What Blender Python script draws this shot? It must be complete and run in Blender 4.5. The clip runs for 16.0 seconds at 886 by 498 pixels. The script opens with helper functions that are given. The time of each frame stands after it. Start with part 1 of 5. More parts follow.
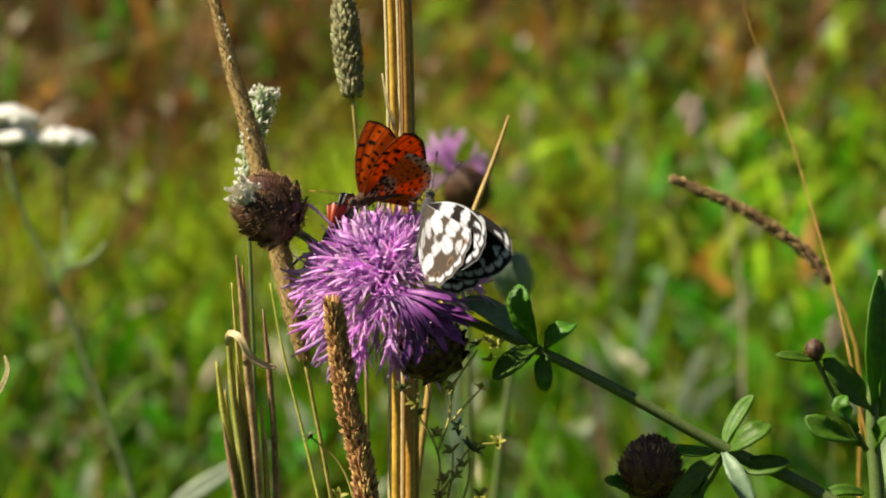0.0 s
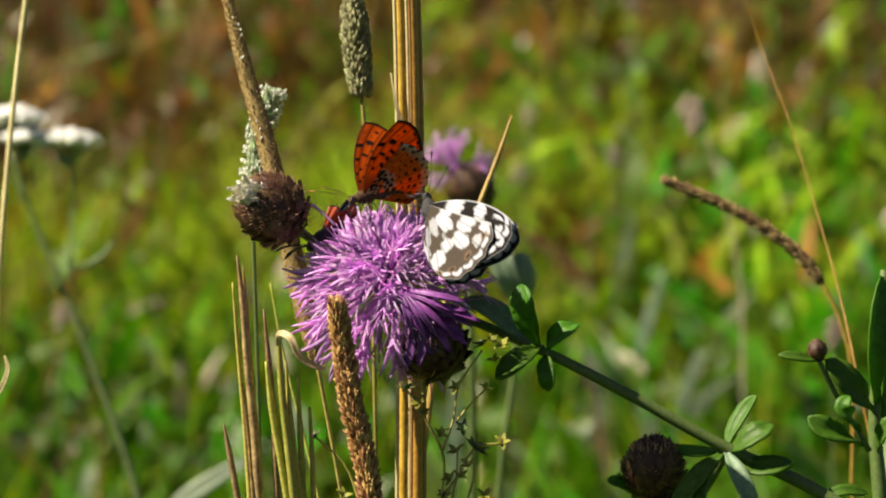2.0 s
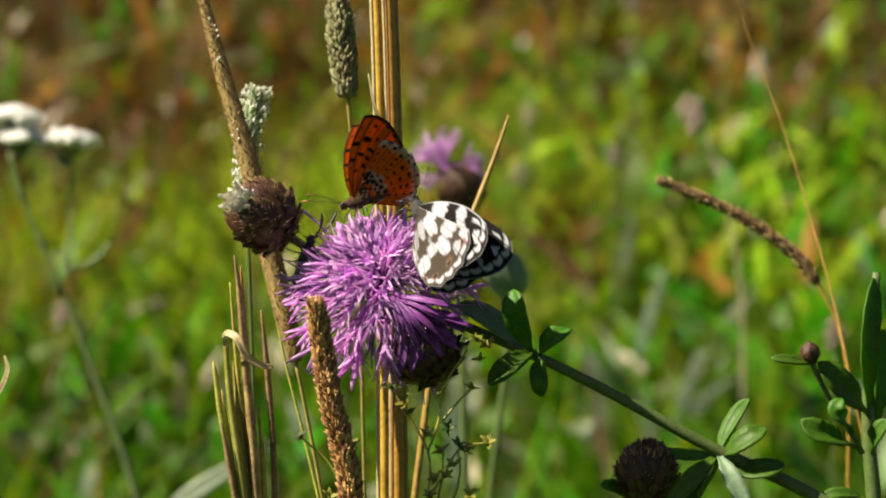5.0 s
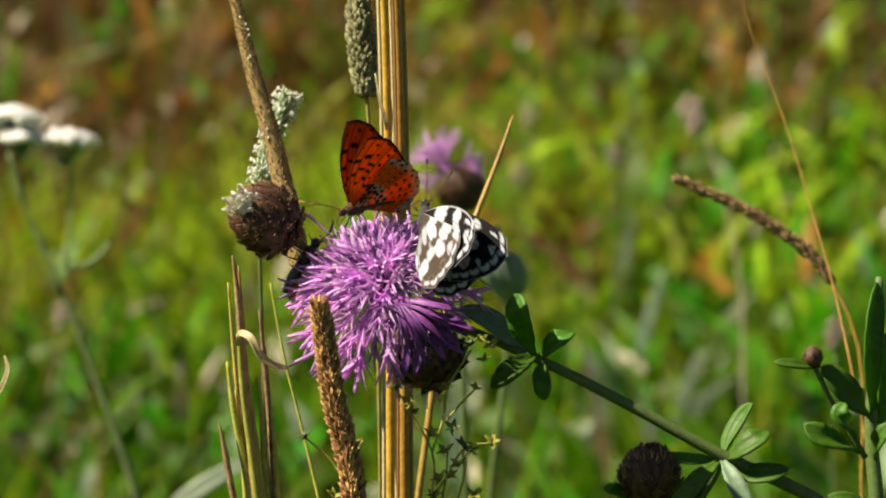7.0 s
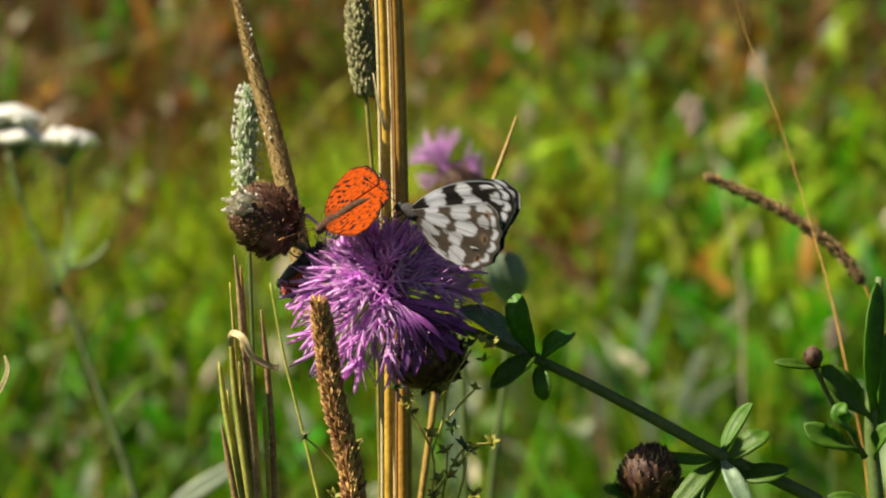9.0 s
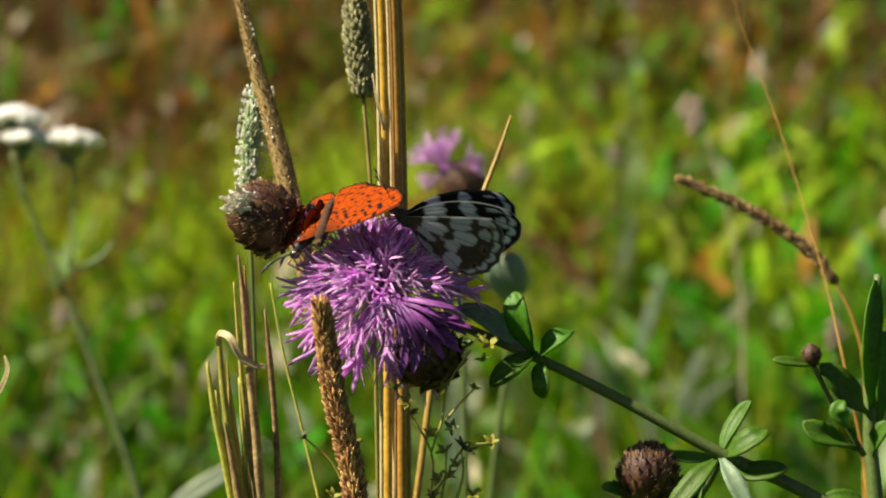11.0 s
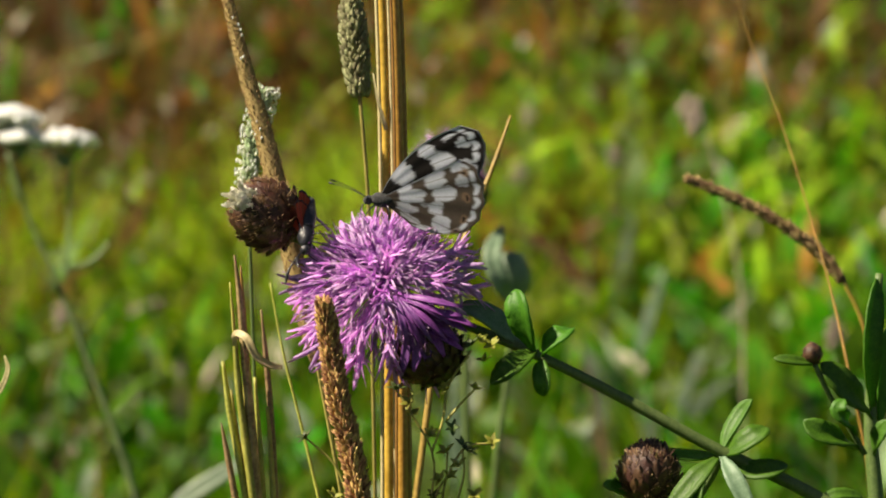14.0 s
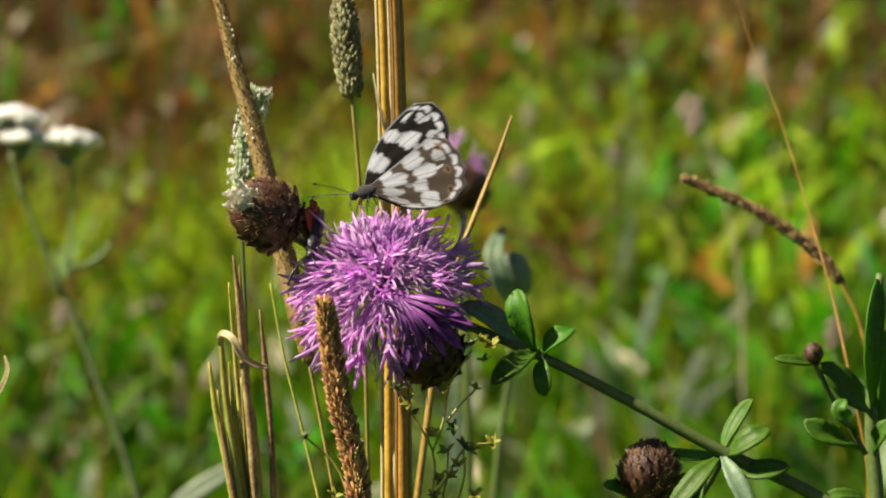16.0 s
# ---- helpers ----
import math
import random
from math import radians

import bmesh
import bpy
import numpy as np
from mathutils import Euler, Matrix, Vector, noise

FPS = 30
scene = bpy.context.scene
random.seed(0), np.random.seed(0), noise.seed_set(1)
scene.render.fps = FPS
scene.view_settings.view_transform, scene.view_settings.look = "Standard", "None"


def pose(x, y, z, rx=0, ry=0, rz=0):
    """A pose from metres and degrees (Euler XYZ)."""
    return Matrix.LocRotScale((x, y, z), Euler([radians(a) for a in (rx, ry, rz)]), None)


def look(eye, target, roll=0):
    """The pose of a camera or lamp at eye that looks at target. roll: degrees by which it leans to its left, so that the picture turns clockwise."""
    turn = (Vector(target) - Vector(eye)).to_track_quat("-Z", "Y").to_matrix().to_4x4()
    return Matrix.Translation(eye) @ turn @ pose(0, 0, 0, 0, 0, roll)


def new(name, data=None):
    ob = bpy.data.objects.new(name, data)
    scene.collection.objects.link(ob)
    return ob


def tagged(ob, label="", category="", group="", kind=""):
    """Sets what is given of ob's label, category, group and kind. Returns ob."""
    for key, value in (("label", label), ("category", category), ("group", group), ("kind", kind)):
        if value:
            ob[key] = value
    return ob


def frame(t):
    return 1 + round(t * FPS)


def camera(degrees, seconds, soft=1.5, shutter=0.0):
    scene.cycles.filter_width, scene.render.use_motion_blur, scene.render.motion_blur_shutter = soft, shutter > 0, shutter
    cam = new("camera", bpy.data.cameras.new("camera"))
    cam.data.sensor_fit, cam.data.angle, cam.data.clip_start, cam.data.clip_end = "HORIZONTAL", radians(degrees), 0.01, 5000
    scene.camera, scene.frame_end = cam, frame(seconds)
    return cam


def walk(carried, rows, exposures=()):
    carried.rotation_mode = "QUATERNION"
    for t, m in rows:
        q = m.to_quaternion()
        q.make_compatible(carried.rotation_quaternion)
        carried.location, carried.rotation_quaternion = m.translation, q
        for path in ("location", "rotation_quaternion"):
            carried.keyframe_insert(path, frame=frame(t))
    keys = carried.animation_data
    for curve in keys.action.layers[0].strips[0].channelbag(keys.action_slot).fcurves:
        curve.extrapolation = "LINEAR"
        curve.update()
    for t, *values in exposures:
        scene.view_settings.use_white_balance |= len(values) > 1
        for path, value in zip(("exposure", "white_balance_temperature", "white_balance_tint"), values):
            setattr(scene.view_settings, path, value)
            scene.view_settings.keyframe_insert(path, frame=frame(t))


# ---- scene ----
WIDE = 12.0
EYE_TO_FLOWER = 0.994
DOWN = radians(12.0)
RIGHT, AHEAD, UP = Vector((1, 0, 0)), Vector((0, math.cos(DOWN), -math.sin(DOWN))), Vector((0, math.sin(DOWN), math.cos(DOWN)))
NEAR = -AHEAD
FLOWER = Vector((0, 0, 0.54))
EYE = FLOWER - EYE_TO_FLOWER * AHEAD
UNIT = math.tan(radians(WIDE / 2)) / 784


def at(x, y, w=0.0):
    """A place from its bearing (x to the right and y down, 7.5 to the mm at the flower) and w metres beyond the flower's depth."""
    d = EYE_TO_FLOWER + w
    return EYE + d * (AHEAD + (x - 784) * UNIT * RIGHT + (441 - y) * UNIT * UP)


cam = camera(WIDE, 16.0, soft=2.0)
cam.data.dof.use_dof = True
cam.data.dof.focus_distance = EYE_TO_FLOWER
cam.data.dof.aperture_fstop = 27.0
walk(cam, [(0, look(EYE, FLOWER)), (16, look(EYE, FLOWER))], [(0, 0.97, 7300, 9), (16, 0.97, 7300, 9)])

# world and sun
to_sun = (-0.66 * RIGHT + 0.72 * UP - 0.22 * AHEAD).normalized()
world = bpy.data.worlds.new("sky")
scene.world = world
world.use_nodes = True
wn = world.node_tree.nodes
sky = wn.new("ShaderNodeTexSky")
sky.sky_type = "NISHITA"
sky.sun_disc = False
sky.sun_elevation = math.asin(to_sun.z)
sky.sun_rotation = math.atan2(to_sun.x, to_sun.y)
wn["Background"].inputs["Strength"].default_value = 0.028
world.node_tree.links.new(sky.outputs["Color"], wn["Background"].inputs["Color"])
sun = new("sun", bpy.data.lights.new("sun", "SUN"))
sun.data.energy, sun.data.angle, sun.data.color = 5.0, radians(0.53), (1.0, 0.92, 0.78)
sun.matrix_world = look(FLOWER + 5 * to_sun, FLOWER)


# ---- materials ----
def surface(name, dark, light, scale=400.0, rough=0.6, bump=0.3, through_light=0.0, vary=0.25, source="object", detail=5.0, coat=0.0, tint=(1.25, 1.3, 0.7)):
    """A two-tone surface: coarse and fine noise, light and dark by piece, fine relief, and light that shines through thin leaves."""
    m = bpy.data.materials.new(name)
    m.use_nodes = True
    n, link = m.node_tree.nodes, m.node_tree.links.new
    b = n["Principled BSDF"]
    co = n.new("ShaderNodeTexCoord")
    fine, coarse = n.new("ShaderNodeTexNoise"), n.new("ShaderNodeTexNoise")
    fine.inputs["Scale"].default_value, coarse.inputs["Scale"].default_value = scale * 4, scale
    fine.inputs["Detail"].default_value = coarse.inputs["Detail"].default_value = detail
    for t in (fine, coarse):
        link(co.outputs["Object"], t.inputs["Vector"])
    both = n.new("ShaderNodeMath")
    both.operation = "MULTIPLY_ADD"
    both.inputs[1].default_value = 0.45
    link(fine.outputs["Fac"], both.inputs[0])
    half = n.new("ShaderNodeMath")
    half.operation = "MULTIPLY"
    half.inputs[1].default_value = 0.55
    link(coarse.outputs["Fac"], half.inputs[0])
    link(half.outputs[0], both.inputs[2])
    ramp = n.new("ShaderNodeValToRGB")
    ramp.color_ramp.elements[0].position, ramp.color_ramp.elements[1].position = 0.36, 0.64
    ramp.color_ramp.elements[0].color, ramp.color_ramp.elements[1].color = (*dark, 1), (*light, 1)
    link(both.outputs[0], ramp.inputs["Fac"])
    hsv = n.new("ShaderNodeHueSaturation")
    link(ramp.outputs["Color"], hsv.inputs["Color"])
    if source == "island":
        rnd = n.new("ShaderNodeNewGeometry").outputs["Random Per Island"]
    else:
        rnd = n.new("ShaderNodeObjectInfo").outputs["Random"]
    for slot, low, high in (("Value", 1 - vary, 1 + vary), ("Hue", 0.5 - 0.06 * vary, 0.5 + 0.06 * vary)):
        r = n.new("ShaderNodeMapRange")
        r.inputs["To Min"].default_value, r.inputs["To Max"].default_value = low, high
        link(rnd, r.inputs["Value"])
        link(r.outputs[0], hsv.inputs[slot])
    link(hsv.outputs["Color"], b.inputs["Base Color"])
    b.inputs["Roughness"].default_value = rough
    b.inputs["Coat Weight"].default_value = coat
    b.inputs["Specular IOR Level"].default_value = 0.22 if source == "island" else 0.5
    if bump:
        bp = n.new("ShaderNodeBump")
        bp.inputs["Strength"].default_value = bump
        bp.inputs["Distance"].default_value = 0.0004
        link(fine.outputs["Fac"], bp.inputs["Height"])
        link(bp.outputs["Normal"], b.inputs["Normal"])
    if through_light:
        tr, mix = n.new("ShaderNodeBsdfTranslucent"), n.new("ShaderNodeMixShader")
        warm = n.new("ShaderNodeMix")
        warm.data_type, warm.blend_type = "RGBA", "MULTIPLY"
        warm.inputs["Factor"].default_value = 1.0
        warm.inputs[7].default_value = (*tint, 1)
        link(hsv.outputs["Color"], warm.inputs[6])
        link(warm.outputs[2], tr.inputs["Color"])
        mix.inputs[0].default_value = through_light
        link(b.outputs[0], mix.inputs[1])
        link(tr.outputs[0], mix.inputs[2])
        link(mix.outputs[0], n["Material Output"].inputs["Surface"])
    return m


def painted(name, through_light, rough):
    """Scaly insect wing, whose pattern is stored with the mesh."""
    m = bpy.data.materials.new(name)
    m.use_nodes = True
    n, link = m.node_tree.nodes, m.node_tree.links.new
    b = n["Principled BSDF"]
    a = n.new("ShaderNodeAttribute")
    a.attribute_name = "pattern"
    co, t, mx = n.new("ShaderNodeTexCoord"), n.new("ShaderNodeTexNoise"), n.new("ShaderNodeMix")
    t.inputs["Scale"].default_value = 2500
    link(co.outputs["Object"], t.inputs["Vector"])
    r = n.new("ShaderNodeMapRange")
    r.inputs["To Min"].default_value, r.inputs["To Max"].default_value = 0.75, 1.2
    link(t.outputs["Fac"], r.inputs["Value"])
    mx.data_type, mx.blend_type = "RGBA", "MULTIPLY"
    mx.inputs["Factor"].default_value = 1.0
    link(a.outputs["Color"], mx.inputs[6])
    link(r.outputs[0], mx.inputs[7])
    link(mx.outputs[2], b.inputs["Base Color"])
    b.inputs["Roughness"].default_value = rough
    b.inputs["Specular IOR Level"].default_value = 0.12
    tr, mix = n.new("ShaderNodeBsdfTranslucent"), n.new("ShaderNodeMixShader")
    link(mx.outputs[2], tr.inputs["Color"])
    mix.inputs[0].default_value = through_light
    link(b.outputs[0], mix.inputs[1])
    link(tr.outputs[0], mix.inputs[2])
    link(mix.outputs[0], n["Material Output"].inputs["Surface"])
    return m


SOIL = surface("soil_and_thatch", (0.020, 0.022, 0.006), (0.060, 0.062, 0.016), 9, 0.95, 0.5)
GRASS = surface("meadow_grass", (0.045, 0.12, 0.004), (0.155, 0.285, 0.010), 60, 0.5, 0.0, 0.4, 0.65, "island", 2.0)
YELLOWISH = surface("yellowing_grass", (0.16, 0.22, 0.008), (0.31, 0.34, 0.018), 60, 0.55, 0.0, 0.4, 0.45, "island", 2.0)
DRY = surface("dead_grass", (0.045, 0.021, 0.005), (0.135, 0.064, 0.016), 60, 0.7, 0.0, 0.2, 0.6, "island", 2.0)
# yellow-green grass whose lighter colour stands in for strong sun
SUN_TINTED = surface("sunlit_grass", (0.17, 0.28, 0.008), (0.40, 0.51, 0.024), 60, 0.6, 0.0, 0.4, 0.55, "island", 2.0)
HERB = surface("herb_leaves", (0.026, 0.10, 0.004), (0.105, 0.255, 0.010), 80, 0.42, 0.0, 0.35, 0.65, "island", 2.0)
GLAUCOUS = surface("glaucous_leaf", (0.13, 0.20, 0.12), (0.22, 0.29, 0.19), 120, 0.5, 0.1, 0.2, 0.2)
PALE_LITTER = surface("bleached_litter", (0.36, 0.30, 0.24), (0.55, 0.47, 0.40), 80, 0.8, 0.0, 0.2, 0.4, "island", 2.0)
RUST_LEAF = surface("rusty_leaf", (0.20, 0.075, 0.01), (0.38, 0.16, 0.02), 80, 0.6, 0.0, 0.3, 0.4, "island", 2.0)
PALE_SEED = surface("pale_seed_head", (0.30, 0.23, 0.18), (0.48, 0.38, 0.32), 200, 0.8, 0.2, 0.2, 0.3)
STEM = surface("green_stem", (0.060, 0.105, 0.024), (0.120, 0.175, 0.045), 900, 0.5, 0.4, 0.0, 0.1)
LEAF = surface("knapweed_leaf", (0.055, 0.17, 0.010), (0.105, 0.27, 0.020), 500, 0.5, 0.3, 0.45, 0.2)
LEAF_PALE = surface("knapweed_leaf_underside", (0.12, 0.21, 0.11), (0.20, 0.30, 0.19), 500, 0.5, 0.35, 0.2, 0.15)
FLORET = surface("purple_floret", (0.52, 0.24, 0.66), (0.90, 0.67, 0.97), 700, 0.45, 0.1, 0.5, 0.3, tint=(1.1, 0.95, 1.0))
# purple petal, darkened in colour for the shade below the crown
FLORET_SHADED = surface("shaded_purple_petal", (0.17, 0.038, 0.25), (0.32, 0.10, 0.40), 700, 0.5, 0.1, 0.4, 0.3, tint=(1.1, 0.95, 1.0))
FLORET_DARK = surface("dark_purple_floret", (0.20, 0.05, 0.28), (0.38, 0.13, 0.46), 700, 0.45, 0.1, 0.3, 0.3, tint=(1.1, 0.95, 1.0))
FLORET_PALE = surface("pale_pink_lobe", (0.66, 0.42, 0.76), (0.92, 0.76, 0.95), 700, 0.45, 0.1, 0.5, 0.2, tint=(1.1, 0.95, 1.0))
BRACT = surface("brown_bract", (0.020, 0.008, 0.004), (0.115, 0.044, 0.022), 900, 0.5, 0.5, 0.0, 0.5)
FRINGE = surface("straw_fringe", (0.25, 0.14, 0.075), (0.52, 0.35, 0.22), 900, 0.7, 0.2, 0.2, 0.4, "island")
DOWNY = surface("white_down", (0.62, 0.58, 0.52), (0.85, 0.82, 0.78), 700, 0.9, 0.4, 0.2, 0.1)
STRAW = surface("golden_straw", (0.40, 0.22, 0.028), (0.66, 0.40, 0.07), 220, 0.42, 0.2, 0.1, 0.2)
STRAW_BROWN = surface("brown_straw", (0.26, 0.13, 0.02), (0.42, 0.23, 0.05), 260, 0.5, 0.3, 0.0, 0.3)
STALK_GREY = surface("weathered_stalk", (0.15, 0.085, 0.035), (0.42, 0.29, 0.13), 240, 0.6, 0.4, 0.0, 0.25)
OLIVE = surface("olive_stalk", (0.26, 0.27, 0.04), (0.48, 0.47, 0.10), 260, 0.5, 0.3, 0.1, 0.2)
STRAW_DULL = surface("dull_golden_straw", (0.26, 0.17, 0.03), (0.46, 0.31, 0.07), 240, 0.45, 0.3, 0.05, 0.2)
STRAW_PALE = surface("pale_straw", (0.50, 0.42, 0.20), (0.72, 0.62, 0.34), 260, 0.5, 0.3, 0.1, 0.2)
STRAW_GREEN = surface("greenish_straw", (0.28, 0.25, 0.05), (0.48, 0.42, 0.11), 260, 0.5, 0.3, 0.1, 0.2)
SPIKE = surface("brown_spike", (0.22, 0.145, 0.06), (0.42, 0.29, 0.13), 800, 0.7, 0.4, 0.1, 0.3, "island")
SPIKE_RUST = surface("rusty_spike", (0.26, 0.125, 0.045), (0.66, 0.39, 0.19), 800, 0.7, 0.4, 0.15, 0.6, "island")
SPIKE_PALE = surface("pale_green_spike", (0.26, 0.34, 0.18), (0.52, 0.60, 0.40), 800, 0.7, 0.4, 0.2, 0.4, "island")
SPIKE_GREY = surface("grey_green_spike", (0.13, 0.13, 0.055), (0.36, 0.35, 0.20), 800, 0.7, 0.4, 0.15, 0.4, "island")
WHITE_PETAL = surface("white_petal", (0.76, 0.76, 0.84), (0.88, 0.88, 0.95), 300, 0.6, 0.2, 0.3, 0.12, "island")
BUD_YELLOW = surface("yellow_green_sepal", (0.24, 0.26, 0.032), (0.42, 0.41, 0.07), 700, 0.5, 0.2, 0.3, 0.25)
SEPAL_DARK = surface("dark_green_sepal", (0.04, 0.07, 0.015), (0.09, 0.13, 0.03), 700, 0.5, 0.2, 0.2, 0.25)
WING_WHITE = painted("marbled_wing", 0.44, 0.75)
WING_ORANGE = painted("orange_wing", 0.5, 0.7)
WING_BURNET = painted("burnet_wing", 0.1, 0.35)
BODY_GREY = surface("grey_fur", (0.012, 0.012, 0.013), (0.08, 0.08, 0.085), 1500, 0.9, 0.6, 0.0, 0.1)
BODY_RUST = surface("rusty_fur", (0.030, 0.015, 0.008), (0.125, 0.058, 0.024), 1500, 0.9, 0.6, 0.0, 0.1)
BLACK = surface("black_chitin", (0.006, 0.006, 0.009), (0.03, 0.03, 0.04), 900, 0.3, 0.3, 0.0, 0.1)
ORANGE_TIP = surface("orange_knob", (0.4, 0.17, 0.03), (0.6, 0.3, 0.08), 900, 0.5, 0.1, 0.0, 0.1)


# ---- shapes ----
class Shape:
    """Points and faces that are gathered into one mesh."""

    def __init__(self):
        self.points, self.faces = [], []

    def add(self, points, faces):
        k = len(self.points)
        self.points += [tuple(p) for p in points]
        self.faces += [tuple(i + k for i in f) for f in faces]
        return self

    def mesh(self, name, material, origin=None):
        o = origin or Vector((0, 0, 0))
        me = bpy.data.meshes.new(name)
        me.from_pydata([(p[0] - o.x, p[1] - o.y, p[2] - o.z) for p in self.points], [], self.faces)
        me.materials.append(material)
        me.polygons.foreach_set("use_smooth", [True] * len(me.polygons))
        me.update()
        return me


def frame_at(way, hint=None):
    """Two directions square to way."""
    hint = hint or (UP if abs(way.dot(UP)) < 0.9 else RIGHT)
    a = way.cross(hint).normalized()
    return a, a.cross(way).normalized()


def smooth_line(points, n):
    """n points on a smooth curve through the given ones."""
    pts = [Vector(p) for p in points]
    if len(pts) == 2:
        return [pts[0].lerp(pts[1], i / (n - 1)) for i in range(n)]
    last = len(pts) - 1
    gaps = [max((q - p).length, 1e-9) for p, q in zip(pts, pts[1:])]
    slopes = [(q - p) / h for p, q, h in zip(pts, pts[1:], gaps)]
    ways = [slopes[0]] + [(slopes[i - 1] * gaps[i] + slopes[i] * gaps[i - 1]) / (gaps[i - 1] + gaps[i]) for i in range(1, last)] + [slopes[-1]]
    out = []
    for i in range(n):
        s = i / (n - 1) * last
        k = min(int(s), last - 1)
        u, h = s - k, gaps[k]
        out.append((2 * u ** 3 - 3 * u * u + 1) * pts[k] + (u ** 3 - 2 * u * u + u) * h * ways[k] + (3 * u * u - 2 * u ** 3) * pts[k + 1] + (u ** 3 - u * u) * h * ways[k + 1])
    return out


def level(values, u):
    """The value at u (0 to 1) of evenly spaced values."""
    s = u * (len(values) - 1)
    k = min(int(s), len(values) - 2)
    return values[k] + (values[k + 1] - values[k]) * (s - k)


def tube(sh, points, radii, sides=8, n=None, ridge=0.0):
    """A round stalk along a curve; radii in metres along it; ridge: depth of its grooves."""
    line = smooth_line(points, n or max(2, 4 * (len(points) - 1) + 1))
    pts, faces = [], []
    a = None
    for i, p in enumerate(line):
        way = (line[min(i + 1, len(line) - 1)] - line[max(i - 1, 0)]).normalized()
        if a is None:
            a, b = frame_at(way)
        else:
            a = (a - way * a.dot(way)).normalized()
            b = a.cross(way).normalized()
        r = level(radii, i / (len(line) - 1))
        for k in range(sides):
            an = 2 * math.pi * k / sides
            rr = r * (1 - ridge * (k % 2))
            pts.append(p + rr * (math.cos(an) * a + math.sin(an) * b))
    for i in range(len(line) - 1):
        for k in range(sides):
            j = (k + 1) % sides
            faces.append((i * sides + k, i * sides + j, (i + 1) * sides + j, (i + 1) * sides + k))
    faces.append(tuple(range(sides - 1, -1, -1)))
    faces.append(tuple((len(line) - 1) * sides + k for k in range(sides)))
    sh.add(pts, faces)
    return line


def blade(sh, points, widths, face, n=None, fold=0.25, thick=0.00025, wave=0.0):
    """A leaf along a curve: widths (full, metres) along it, its upper side towards face, folded along the midrib."""
    line = smooth_line(points, n or max(3, 5 * (len(points) - 1) + 1))
    rows, faces = [], []
    m = len(line)
    for i, p in enumerate(line):
        way = (line[min(i + 1, m - 1)] - line[max(i - 1, 0)]).normalized()
        side = way.cross(face).normalized()
        top = side.cross(way).normalized()
        w = 0.5 * level(widths, i / (m - 1))
        ripple = wave * w * math.sin(i * 2.1)
        th = thick * min(1.0, w / 0.0008 + 0.15)
        for c in (-1, -0.5, 0, 0.5, 1):
            rows.append(p + side * w * c + top * (fold * w * (abs(c) ** 1.3) + ripple * c + th))
        for c in (1, 0.5, 0, -0.5, -1):
            rows.append(p + side * w * c + top * (fold * w * (abs(c) ** 1.3) + ripple * c - th))
    for i in range(m - 1):
        for k in range(10):
            j = (k + 1) % 10
            faces.append((i * 10 + k, i * 10 + j, (i + 1) * 10 + j, (i + 1) * 10 + k))
    faces.append(tuple(range(9, -1, -1)))
    faces.append(tuple((m - 1) * 10 + k for k in range(10)))
    sh.add(rows, faces)


def ball(sh, centre, radii, turn=None, rings=10, sides=14, lump=0.0, seed=0.0):
    """A lumpy ellipsoid; turn: its rotation."""
    pts, faces = [], []
    for i in range(rings + 1):
        th = math.pi * i / rings
        for k in range(sides):
            ph = 2 * math.pi * k / sides
            q = Vector((math.sin(th) * math.cos(ph), math.sin(th) * math.sin(ph), math.cos(th)))
            g = 1 + lump * noise.noise(q * 3 + Vector((seed, seed, 0)))
            q = Vector((q.x * radii[0], q.y * radii[1], q.z * radii[2])) * g
            pts.append(centre + (turn @ q if turn else q))
    for i in range(rings):
        for k in range(sides):
            j = (k + 1) % sides
            faces.append((i * sides + k, (i + 1) * sides + k, (i + 1) * sides + j, i * sides + j))
    sh.add(pts, faces)


def thing(name, base, label, category, group="", kind=""):
    return tagged(place(new(name), base), label, category, group, kind)


def place(ob, base):
    ob.location = base
    return ob


def origin_of(ob):
    o = Vector(ob.location)
    while ob.parent:
        ob = ob.parent
        o += Vector(ob.location)
    return o


def part(name, sh, material, parent, label=""):
    """One mesh, given in places of the world, as a part of a thing that stands upright."""
    ob = new(name, sh.mesh(name, material, origin_of(parent)))
    ob.parent = parent
    return tagged(ob, label)


def piece(name, mesh, parent, m):
    """One of many alike pieces, at the pose m in its parent's space."""
    ob = new(name, mesh)
    ob.parent = parent
    ob.matrix_basis = m
    return ob


def turn_to(way, spin=0.0, hint=None):
    """The rotation that lays z along way."""
    a, b = frame_at(way.normalized(), hint)
    m = Matrix((a, b, way.normalized())).transposed()
    if m.determinant() < 0:
        m = Matrix((-a, b, way.normalized())).transposed()
    return m @ Matrix.Rotation(spin, 3, "Z")


# ---- ground and meadow ----
def build_ground():
    n = 60
    rings = [0.0] + [0.3 * 1.16 ** i for i in range(n)]
    sides = 48
    sh = Shape()
    pts, faces = [], []
    for r in rings:
        for k in range(sides):
            an = 2 * math.pi * k / sides
            x, y = r * math.cos(an), 2.0 + r * math.sin(an)
            z = 0.035 * noise.noise(Vector((x * 1.3, y * 1.3, 0))) - 0.02 if r < 30 else -0.02
            pts.append((x, y, z))
    for i in range(len(rings) - 1):
        for k in range(sides):
            j = (k + 1) % sides
            faces.append((i * sides + k, i * sides + j, (i + 1) * sides + j, (i + 1) * sides + k))
    sh.add(pts, faces)
    tagged(new("ground", sh.mesh("ground", SOIL)), "meadow ground of dark soil and dead thatch", "ground", kind="structure")


